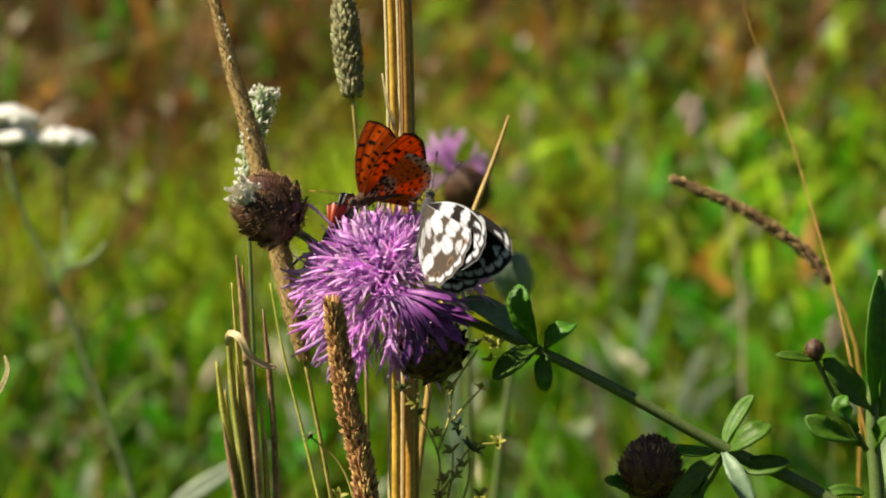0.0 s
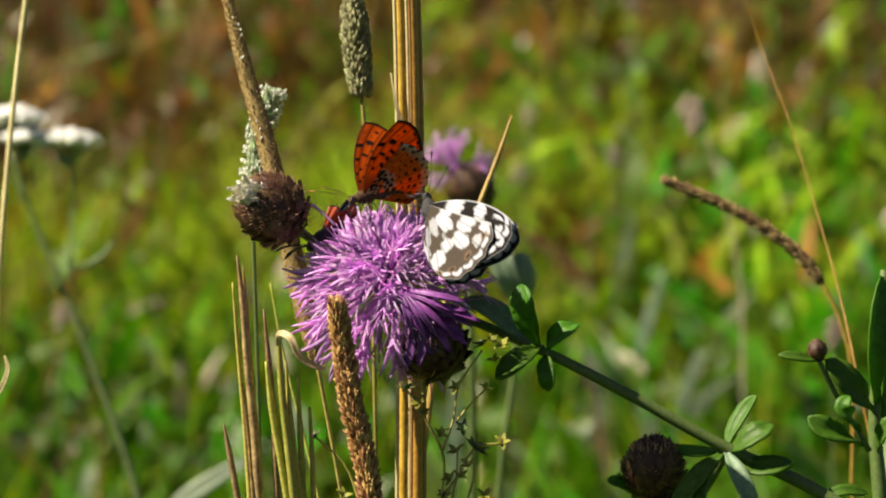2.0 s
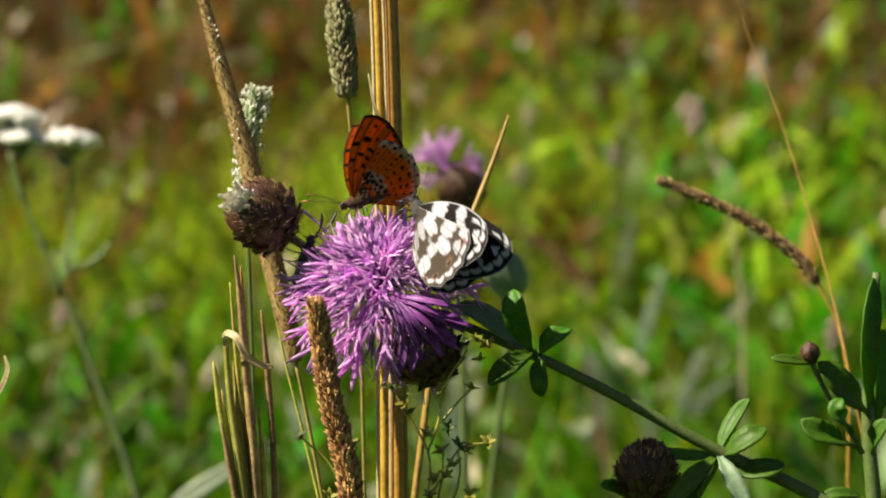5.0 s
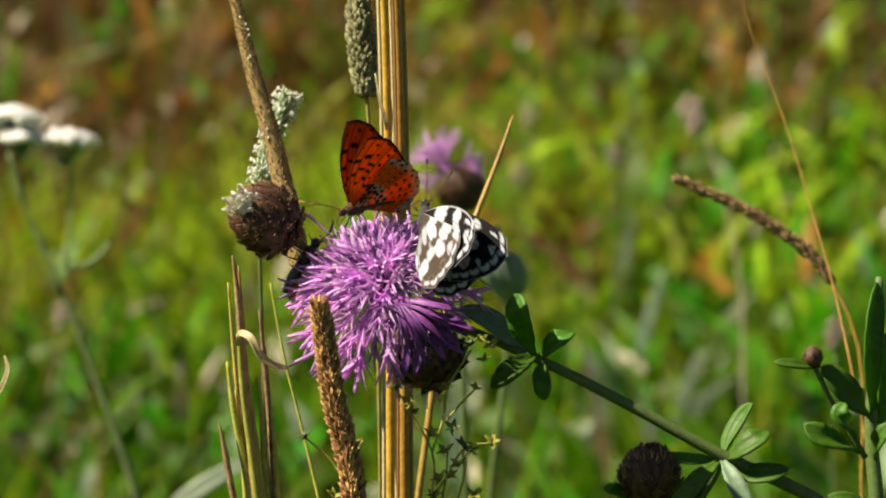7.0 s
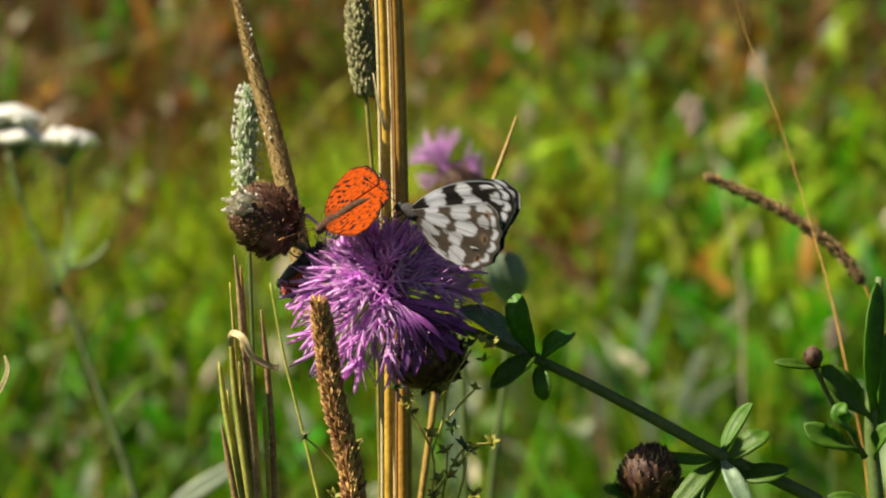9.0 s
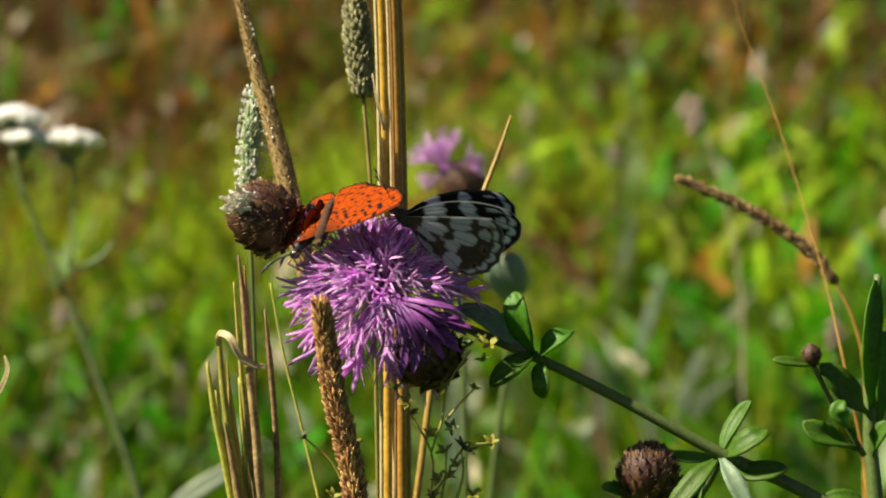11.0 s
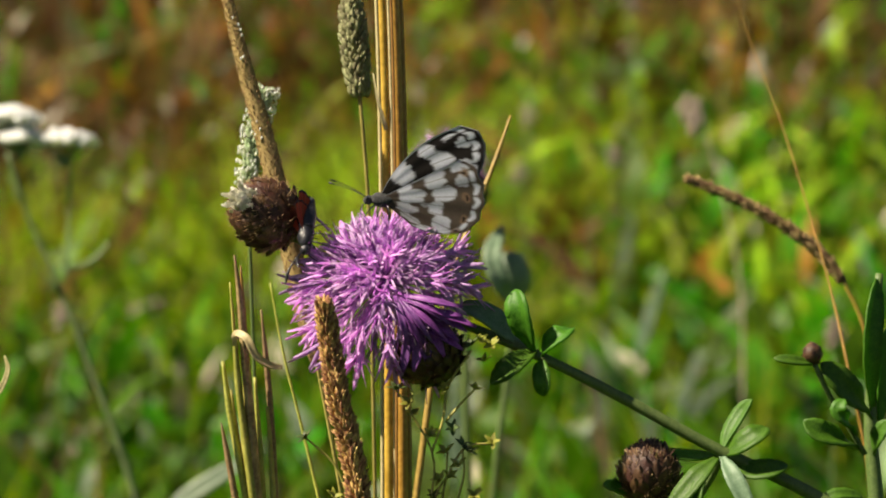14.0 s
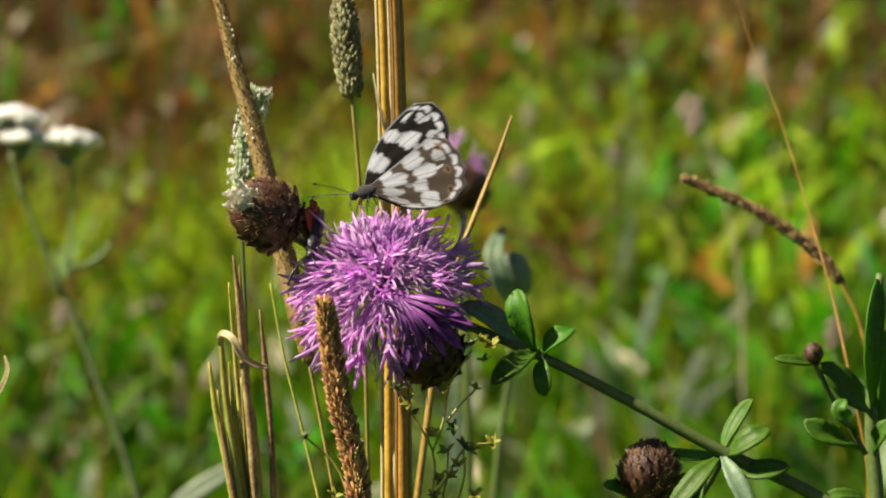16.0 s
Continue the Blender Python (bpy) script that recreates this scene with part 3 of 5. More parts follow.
    leaf_part(k, [at(1290, 800), at(1315, 785, -0.003), at(1345, 765, -0.004), at(1360, 752, -0.002)], [8, 34, 44, 36, 5], face, fold=0.4)
    leaf_part(k, [at(1300, 822), at(1335, 830, -0.002), at(1370, 828, -0.004), at(1397, 818, -0.002)], [10, 34, 42, 34, 5], face, fold=0.4)
    leaf_part(k, [at(1280, 800), at(1300, 835, -0.005), at(1318, 870, -0.007), at(1335, 905, -0.008)], [8, 26, 32, 30, 10], face, LEAF_PALE, "pale grey-green underside of a leaf", 0.4)
    leaf_part(k, [at(1275, 805), at(1245, 835, -0.003), at(1215, 870, -0.004), at(1185, 900, -0.004)], [8, 30, 40, 40, 10], face, fold=0.4)
    leaf_part(k, [at(1275, 800), at(1240, 803, 0.003), at(1205, 800, 0.004), at(1180, 795, 0.004)], [6, 20, 22, 18, 4], face, None, "", 0.4)
    leaf_part(k, [at(1270, 812), at(1245, 850, -0.004), at(1238, 890, -0.006), at(1245, 920, -0.006)], [6, 20, 26, 22, 8], left, fold=0.5)
    leaf_part(k, [at(1118, 868, 0.004), at(1095, 858, 0.003), at(1082, 848, 0.002), at(1080, 842, 0.002)], [10, 24, 26, 20, 5], face, fold=0.4)
    leaf_part(k, [at(1440, 890, 0.0), at(1490, 872, 0), at(1530, 876, 0.002)], [10, 24, 22, 4], face, fold=0.4)
    # leaves of the right-hand branch
    leaf_part(k, [at(1546, 720, 0.034), at(1540, 640, 0.030), at(1545, 560, 0.030), at(1556, 490, 0.033)], [12, 40, 44, 38, 6], shade, fold=0.6)
    leaf_part(k, [at(1560, 740, 0.036), at(1568, 660, 0.036), at(1572, 580, 0.036)], [12, 40, 44, 20], shade, fold=0.5)
    leaf_part(k, [at(1450, 640, 0.026), at(1425, 637, 0.023), at(1400, 633, 0.022), at(1374, 630, 0.022)], [6, 18, 20, 16, 4], face, fold=0.3)
    leaf_part(k, [at(1545, 735, 0.034), at(1515, 700, 0.028), at(1485, 665, 0.026), at(1458, 638, 0.026)], [10, 44, 50, 40, 8], face, fold=0.4)
    leaf_part(k, [at(1520, 790, 0.030), at(1490, 775, 0.024), at(1455, 762, 0.022), at(1426, 740, 0.022)], [10, 40, 48, 44, 10], face, fold=0.4)
    leaf_part(k, [at(1518, 765, 0.028), at(1500, 740, 0.022), at(1490, 720, 0.02), at(1500, 703, 0.021)], [8, 26, 32, 26, 8], face, fold=0.4)
    leaf_part(k, [at(1552, 800, 0.034), at(1560, 770, 0.028), at(1580, 740, 0.026)], [10, 30, 36, 10], left, fold=0.4)
    return k


def build_second_knapweed():
    w = 0.42
    b = at(812, 330, w)
    k = thing("knapweed", Vector((b.x, b.y, -0.02)), "second purple knapweed behind, out of focus", "flower")
    stem_part(k, [at(812, 345, w), at(818, 480, w), at(825, 700, w), Vector((b.x + 0.004, b.y, 0.2)), Vector((b.x, b.y, -0.02))], [10, 10, 11, 12, 13])
    knapweed_head("flower_base", k, at(822, 335, w), 0.0078, (-0.1 * RIGHT + UP).normalized(), "dark scaly flower base", 7, 33, 0.3)
    floret_crown(k, at(796, 300, w), (-0.5 * RIGHT + 0.8 * UP + 0.2 * NEAR).normalized(), [("inner", 18, 0.0, 0.5), ("outer", 18, 0.2, 0.7)], 9, 0.62)
    floret_crown(k, at(796, 306, w), (-0.85 * RIGHT - 0.3 * UP + 0.3 * NEAR).normalized(), [("inner", 8, 0.0, 0.35)], 19, 0.55)
    floret_crown(k, at(814, 298, w), (0.85 * RIGHT + 0.25 * UP + 0.3 * NEAR).normalized(), [("inner", 16, 0.0, 0.5), ("outer", 8, 0.2, 0.6)], 10, 0.46)
    # grey-green budding shoot beside it
    sh = Shape()
    ball(sh, at(905, 490, w), (0.0065, 0.0055, 0.0085), None, 10, 14, 0.1)
    part("bud", sh, GLAUCOUS, k, "unopened grey-green bud")
    stem_part(k, [at(905, 500, w), at(900, 640, w), at(880, 800, w), Vector((b.x, b.y, 0.1))], [8, 8, 9, 10], name="side_stem")
    leaf_part(k, [at(905, 540, w), at(885, 500, w - .01), at(872, 460, w - .01), at(888, 400, w)], [20, 50, 44, 26, 6], (0.4 * UP + NEAR).normalized(), GLAUCOUS, "grey-green leaf", 0.3)
    return k


def build_straw():
    b = at(712, 441, 0.030)
    k = thing("dry_stalk_bundle", Vector((b.x, b.y, -0.02)), "bundle of upright golden dry stalks behind the flower", "dry stalks")
    # top x, bottom x, width, colour, nearer or farther
    for top, bottom, r, material, w in ((683, 691, 3.5, STRAW_PALE, 0.027), (692, 702, 9.5, STRAW, 0.033), (704, 713, 3, STRAW_PALE, 0.026), (714, 726, 10, STRAW, 0.033), (724, 737, 6, STRAW_BROWN, 0.036),
                                        (700, 710, 11, STRAW_BROWN, 0.043), (686, 692, 4, STRAW_GREEN, 0.036), (709, 716, 2.5, STRAW_BROWN, 0.024)):
        p = [at(top - 12, -260, w), at(top, 0, w), at(0.5 * (top + bottom) + 4, 450, w), at(bottom, 880, w)]
        foot = Vector((b.x + (bottom - 712) * 0.00006, b.y + w - 0.03, -0.02))
        stem_part(k, p + [foot.lerp(p[-1], 0.5), foot], [r * 0.5, r, r, r * 1.05, r * 1.1, r * 1.1], material, "stalk", "", 8, 0.1)
    sh = Shape()
    blade(sh, [at(700, 230, 0.026), at(686, 180, 0.025), at(677, 130, 0.025)], [0.0012, 0.0008, 0.0002], NEAR, 8)
    part("husk", sh, STRAW_PALE, k, "thin peeling husk")
    return k


def bristly(sh, line, radius, n, size, rng, flat=0.4, sides=4):
    """Small overlapping spikelets all round a line."""
    for i in range(n):
        u = (i + rng.random()) / n
        p = line[min(int(u * (len(line) - 1)), len(line) - 2)].lerp(line[min(int(u * (len(line) - 1)) + 1, len(line) - 1)], (u * (len(line) - 1)) % 1)
        k = min(int(u * (len(line) - 1)), len(line) - 2)
        way = (line[k] - line[k + 1]).normalized()
        a, b = frame_at(way)
        an = 2.399963 * i + rng.uniform(-0.3, 0.3)
        out = math.cos(an) * a + math.sin(an) * b
        r = level(radius, u)
        s = size * rng.uniform(0.7, 1.3)
        d = (way * 0.9 + out * rng.uniform(0.3, 0.9)).normalized()
        q = p + out * r * 0.8
        tube(sh, [q - d * s * 0.3, q + d * s * 0.35, q + d * s], [s * 0.22, s * flat, s * 0.05], sides, 4)


def spike_thing(name, label, points, base, radii, material, stem_material, n, size, seed, stem_to, stem_r=4, flat=0.4):
    """A grass or plantain spike on its stalk. points run from the tip down."""
    rng = random.Random(seed)
    k = thing(name, base, label, "grass")
    sh = Shape()
    line = tube(sh, points, [r / 7500 * 0.85 for r in radii], 10, 24)
    bristly(sh, line, [r / 7500 for r in radii], n, size, rng, flat)
    part("spike", sh, material, k, "")
    stem_part(k, [points[-1]] + stem_to + [base], [stem_r] * (len(stem_to) + 2), stem_material, "stalk", "", 7)
    return k


def build_pale_spike():
    """The flowering spike nods on its stalk, so that it has a pivot of its own."""
    w = 0.07
    k = thing("plantain", under(450, 441, w), "pale green flowering plantain spike with white stamens", "grass")
    rng = random.Random(3)
    foot = at(434, 345, w)
    sh = Shape()
    line = tube(sh, [at(434, 156, w), at(431, 200, w), at(430, 270, w), foot], [0.0012, 0.0018, 0.0018, 0.0013], 10, 24)
    bristly(sh, line, [0.0014, 0.0022, 0.0022, 0.0016], 620, 0.0013, rng, 0.3)
    hairs = Shape()
    for i in range(170):
        p = line[rng.randrange(len(line))]
        a = rng.uniform(0, 6.28)
        d = (RIGHT * math.cos(a) + NEAR * math.sin(a) + UP * rng.uniform(-0.3, 0.5)).normalized()
        tube(hairs, [p + d * 0.002, p + d * 0.0036], [0.00012, 0.0001], 3, 2)
        ball(hairs, p + d * 0.0038, (0.0003, 0.0003, 0.0006), None, 4, 5)
    ob = new("spike", sh.mesh("spike", SPIKE_PALE, foot))
    ob.parent = k
    ob.location = foot - Vector(k.location)
    fluff = new("fluff", hairs.mesh("fluff", WHITE_PETAL, foot))
    fluff.parent = ob
    tagged(fluff, "fluffy white stamens")
    stem_part(k, [foot, at(440, 500, w), at(450, 800, w), Vector(k.location)], [4, 4, 4, 5], STEM, "stalk", "", 7)
    return k, ob


def under(x, y, w):
    b = at(x, y, w)
    return Vector((b.x, b.y, -0.02))


def build_spikes():
    made = {}
    made["back"] = spike_thing("plantain", "tall brown plantain spike leaning over the bud", [at(398, -30, 0.02), at(430, 100, 0.02), at(475, 260, 0.02), at(512, 420, 0.02), at(545, 560, 0.02), at(562, 640, 0.02)], under(600, 441, 0.02), [8, 15, 20, 23, 23, 12], SPIKE, STRAW_GREEN, 2200, 0.00062, 2, [at(585, 760, 0.02), at(610, 900, 0.02)], 4, 0.3)
    rng, dots = random.Random(12), Shape()
    for i in range(16):
        u = rng.random()
        x, y = 415 + 130 * u, 30 + 530 * u
        ball(dots, at(x + rng.uniform(-17, 17) * (0.5 + 0.5 * u), y + rng.uniform(-10, 10), 0.02 - rng.uniform(0.0018, 0.0026)), (0.0003, 0.0003, 0.0004), None, 4, 5)
    part("fluff", dots, WHITE_PETAL, made["back"], "scattered white anthers")
    made["pale"], made["pale_spike"] = build_pale_spike()
    made["timothy"] = spike_thing("timothy_grass", "short grey-green timothy grass spike", [at(626, 6, 0.06), at(630, 50, 0.06), at(636, 110, 0.06), at(642, 170, 0.06)], under(660, 441, 0.06), [13, 24, 25, 17], SPIKE_GREY, STRAW_GREEN, 480, 0.0018, 4, [at(655, 330, 0.06), at(665, 700, 0.06)], 4)
    made["front"] = spike_thing("plantain", "rusty brown plantain spike in front of the flower", [at(588, 535, -0.022), at(595, 580, -0.02), at(612, 700, -0.018), at(640, 820, -0.016), at(655, 930, -0.015)], under(700, 441, -0.015), [9, 16, 19, 19, 19], SPIKE_RUST, STRAW_GREEN, 1600, 0.0016, 5, [at(690, 1100, -0.015)], 6, 0.2)
    made["right"] = spike_thing("grass_spike", "drooping brown grass spike, out of focus", [at(1165, 320, 0.2), at(1248, 353, 0.2), at(1346, 406, 0.2), at(1406, 452, 0.2), at(1445, 500, 0.2)], under(1480, 441, 0.2), [4, 7, 9, 9, 5], DRY_SPIKE, STRAW_BROWN, 300, 0.0017, 6, [at(1475, 560, 0.2), at(1500, 900, 0.2)], 4)
    return made


DRY_SPIKE = surface("dull_brown_spike", (0.17, 0.11, 0.05), (0.36, 0.24, 0.12), 800, 0.8, 0.4, 0.1, 0.4, "island")


def build_left_stalks():
    tall = thing("dry_grass_tuft", under(470, 441, -0.005), "tuft of tall broken brown grass stalks", "dry stalks")
    low = thing("dry_grass_tuft", under(460, 441, -0.005), "tuft of greenish dry stalks with a curled pale blade", "dry stalks")
    for i, (pts, r, material) in enumerate((
        ([at(416, 452, -0.004), at(424, 520, -0.004), at(434, 640, -0.004), at(448, 780, -0.004), at(456, 900, -0.004)], [2, 6, 8, 9, 10], STALK_GREY),
        ([at(427, 470, -0.002), at(432, 560, -0.002), at(444, 720, -0.002), at(455, 900, -0.002)], [1.5, 5, 6, 7], STRAW_BROWN),
        ([at(463, 548, 0.002), at(472, 640, 0.002), at(482, 760, 0.002), at(488, 900, 0.002)], [1.5, 6, 6, 7], STALK_GREY),
        ([at(408, 500, 0.0), at(416, 600, 0.0), at(430, 760, 0.0), at(440, 900, 0.0)], [1.5, 4, 5, 6], STRAW_GREEN),
        ([at(392, 748, -0.006), at(402, 800, -0.006), at(420, 900, -0.006)], [1.5, 6, 7], STALK_GREY),
        ([at(420, 655, 0.0), at(434, 760, 0.0), at(446, 900, 0.0)], [4, 5, 6], STALK_GREY),
        ([at(383, 640, -0.004), at(394, 720, -0.004), at(415, 830, -0.004), at(432, 920, -0.004)], [3, 7, 7, 8], OLIVE),
        ([at(404, 600, -0.005), at(410, 680, -0.005), at(426, 800, -0.005), at(442, 920, -0.005)], [5, 7, 8, 9], OLIVE),
        ([at(418, 640, -0.003), at(425, 720, -0.003), at(437, 820, -0.003), at(452, 920, -0.003)], [1.2, 6, 8, 9], STRAW_GREEN),
        ([at(440, 668, 0.0), at(446, 760, 0.0), at(455, 900, 0.0)], [3, 6, 7], OLIVE),
        ([at(462, 720, 0.001), at(468, 800, 0.001), at(474, 910, 0.001)], [3, 5, 6], STRAW_GREEN),
        ([at(398, 690, -0.002), at(410, 780, -0.002), at(430, 910, -0.002)], [2, 5, 6], STRAW_GREEN),
    )):
        k = tall if i < 6 else low
        foot = Vector(k.location)
        stem_part(k, pts + [foot.lerp(pts[-1], 0.5), foot], r + [7, 7], material, "stalk", "", 7, 0.25)
    sh = Shape()
    blade(sh, [at(404, 612, -0.006), at(407, 592, -0.008), at(422, 597, -0.010), at(445, 634, -0.010), at(468, 648, -0.009), at(488, 651, -0.008)], [0.0010, 0.0016, 0.0018, 0.0018, 0.0016, 0.001], NEAR + 0.5 * UP, 26, 0.4)
    part("curled_blade", sh, STRAW_PALE, low, "pale curled dry blade")
    return tall, low


def build_thin_stems():
    made = {}
    k = thing("wild_grass", under(560, 441, 0.05), "thin green grass stem", "grass")
    stem_part(k, [at(478, 500, 0.05), at(500, 620, 0.05), at(535, 760, 0.05), at(568, 900, 0.05), Vector(k.location)], [1.5, 2.4, 3, 3.5, 4], OLIVE, "stalk")
    made["thin"] = k
    k = thing("wild_grass", under(780, 441, 0.06), "slanting golden dry grass stem", "dry stalks")
    stem_part(k, [at(906, 205, 0.085), at(882, 275, 0.083), at(845, 370, 0.08), at(800, 490, 0.075), at(770, 640, 0.07), Vector(k.location)], [2.5, 4.5, 5.5, 6, 7, 8], STRAW_DULL, "stalk")
    made["slant"] = k
    k = thing("wild_grass", under(1540, 441, 0.12), "long thin yellow grass stem, bent by the wind", "grass")
    stem_part(k, [at(1285, -60, 0.16), at(1318, 50, 0.16), at(1378, 210, 0.15), at(1425, 360, 0.14), at(1470, 520, 0.13), at(1505, 680, 0.12), at(1530, 800, 0.12), at(1545, 950, 0.12), Vector(k.location)], [0.9, 1.0, 1.2, 1.5, 2.0, 2.8, 3.6, 4.5, 5], STRAW_BROWN, "stalk")
    made["long"] = k
    k = thing("wild_grass", under(1290, 441, 1.0), "pale dead stem with a faded seed head, far out of focus", "grass")
    stem_part(k, [at(1235, 190, 1.0), at(1275, 330, 1.0), at(1305, 460, 1.0), at(1315, 700, 1.0), Vector(k.location)], [4, 4, 5, 5, 6], PALE_SEED, "stalk")
    sh = Shape()
    for i in range(26):
        a = i * 2.4
        ball(sh, at(1226 + 20 * math.cos(a) * (i % 5) / 4, 205 + 34 * math.sin(a * 1.7) * (i % 7) / 6, 1.0), (0.002, 0.002, 0.003), None, 5, 6)
    part("seed_head", sh, PALE_SEED, k)
    made["far"] = k
    k = thing("wild_grass", under(-10, 441, 0.06), "pale curved dry grass blade", "grass")
    sh = Shape()
    blade(sh, [at(8, 630, 0.06), at(14, 650, 0.06), at(6, 680, 0.06), at(-20, 720, 0.06), at(-30, 860, 0.06), Vector(k.location)], [0.0004, 0.0012, 0.0014, 0.0014, 0.0014, 0.0014], NEAR, 24)
    part("blade", sh, STRAW_PALE, k)
    made["edge"] = k
    k = thing("wild_grass", under(-40, 441, 0.16), "pale dry grass stem swept past by the wind", "grass")
    stem_part(k, [at(-40, -80, 0.16), at(-62, 150, 0.16), at(-82, 450, 0.16), at(-90, 700, 0.16), Vector(k.location)], [5, 6, 6, 7, 7], STRAW_PALE, "stalk")
    made["swept"] = k
    return made


def build_yarrow():
    w = 0.62
    k = thing("yarrow", under(230, 441, w), "white flowering yarrow, out of focus", "flower")
    rng = random.Random(8)
    stem_part(k, [at(18, 270, w), at(50, 370, w), at(105, 500, w), at(160, 640, w), at(225, 820, w), at(260, 950, w), Vector(k.location)], [7, 7, 8, 9, 10, 10, 10], HERB_STEM)
    stem_part(k, [at(128, 290, w), at(126, 380, w), at(118, 500, w)], [5, 5, 5], HERB_STEM, "side_stem")
    stem_part(k, [at(205, 420, w), at(170, 460, w), at(120, 480, w)], [4, 9, 6], HERB_STEM, "side_stem")
    for cx, cy, rx, ry in ((28, 208, 40, 24), (40, 240, 30, 18), (118, 248, 50, 20)):
        sh = Shape()
        for i in range(60):
            a, r = i * 2.399963, math.sqrt((i + 0.5) / 60)
            x = cx + rx * r * math.cos(a)
            depth = w + 0.012 * r * math.sin(a)
            y = cy + ry * (0.8 * r * r + 0.2 * r * math.sin(a)) - ry * 0.5
            ball(sh, at(x + rng.uniform(-5, 5), y + rng.uniform(-6, 6), depth), (0.0026, 0.0026, 0.0018), None, 5, 7, 0.3, i)
        part("umbel", sh, WHITE_PETAL, k, "flat cluster of white florets")
        for i in range(8):
            x = cx + rx * 0.75 * (i / 3.5 - 1)
            sh = Shape()
            tube(sh, [at(x, cy + ry * 0.3, w + rng.uniform(-.006, .006)), at(0.5 * (x + cx), cy + ry + 8, w), at(cx - 2, cy + ry + 30, w)], [0.0005] * 3, 5, 6)
            part("umbel_ray", sh, HERB_STEM, k)
    for i in range(7):
        u = i / 6
        p = at(55 + 170 * u, 380 + 440 * u, w)
        sh = Shape()
        d = (RIGHT * (1 if i % 2 else -1) * rng.uniform(0.5, 1) + UP * rng.uniform(0.3, 1.2) + NEAR * rng.uniform(-0.5, 0.5)).normalized()
        a, b = frame_at(d)
        for j in range(10):
            q = p + d * 0.0016 * (j + 2)
            for side in (-1, 1):
                e = (a * side + d * 0.6 + b * rng.uniform(-0.5, 0.5)).normalized()
                tube(sh, [q, q + e * 0.0028 * (1 - j / 12)], [0.0004, 0.0002], 4, 2)
        tube(sh, [p, p + d * 0.018], [0.0005, 0.0002], 4, 3)
        part("feathery_leaf", sh, HERB_STEM, k)
    return k


HERB_STEM = surface("grey_green_stem", (0.12, 0.19, 0.07), (0.22, 0.30, 0.13), 300, 0.6, 0.2, 0.15, 0.2)


def sepal_star(seed):
    sh = Shape()
    rng = random.Random(seed)
    for k in range(5):
        an = 2 * math.pi * k / 5 + rng.uniform(-0.3, 0.3)
        d = Vector((math.cos(an), math.sin(an), rng.uniform(0.3, 1.0))).normalized()
        blade(sh, [Vector((0, 0, 0)), d * 0.0012, d * 0.0026 + Vector((0, 0, -0.0002))], [0.0006, 0.0012, 0.0002], Vector((0, 0, 1)), 5, 0.3, 0.0001)
    return sh


def build_small_herb():
    k = thing("small_herb", under(790, 441, -0.008), "wiry little herb with star-shaped yellow-green seed cups", "plant")
    w = -0.010
    meshes = [sepal_star(s).mesh("seed_cup", m) for s in (1, 2) for m in (BUD_YELLOW, SEPAL_DARK)]
    o = Vector(k.location)
    rng = random.Random(3)
    for pts in ([at(765, 930, w), at(775, 800, w), at(740, 735, w), at(712, 690, w)], [at(775, 800, w), at(795, 740, w), at(802, 690, w), at(845, 620, w)], [at(800, 745, w), at(830, 710, w), at(850, 690, w)],
                [at(790, 930, w), at(800, 850, w), at(840, 790, w), at(882, 785, w)], [at(800, 850, w), at(802, 800, w)], [at(815, 900, w), at(832, 830, w), at(828, 795, w)], [at(840, 930, w), at(850, 880, w)],
                [at(640, 940, w + .02), at(600, 820, w + .02), at(552, 775, w + .02)], [at(640, 940, w + .02), at(635, 850, w + .02), at(648, 790, w + .02)], [at(765, 930, w), at(790, 860, w), at(800, 845, w)]):
        stem_part(k, pts, [2.6, 2.4, 2.2, 2], STRAW_GREEN, "stalk", "", 5)
    stem_part(k, [at(765, 930, w), o + Vector((0, 0, 0.3)), o], [3, 4, 5], STRAW_GREEN, "stalk", "", 5)
    for i, (x, y, dw) in enumerate(((712, 690, 0), (740, 735, 0), (802, 688, 0), (850, 690, 0), (845, 612, 0), (880, 612, 0), (882, 785, 0), (800, 800, 0), (828, 790, 0), (805, 845, 0), (790, 850, 0), (850, 878, 0), (552, 775, .02), (640, 790, .02), (600, 880, .02), (770, 770, 0), (842, 800, 0), (860, 605, 0), (735, 715, 0), (868, 640, 0), (812, 760, 0), (822, 825, 0), (780, 880, 0))):
        m = Matrix.LocRotScale(at(x, y, w + dw) - o, turn_to(UP * 0.8 + NEAR * rng.uniform(0, 1) + RIGHT * rng.uniform(-0.6, 0.6)).to_quaternion(), (1.05, 1.05, 1.05))
        me = meshes[(0 if i % 4 else 1) + 2 * (i % 2)]
        piece("seed_cup", me, k, m)
    return k


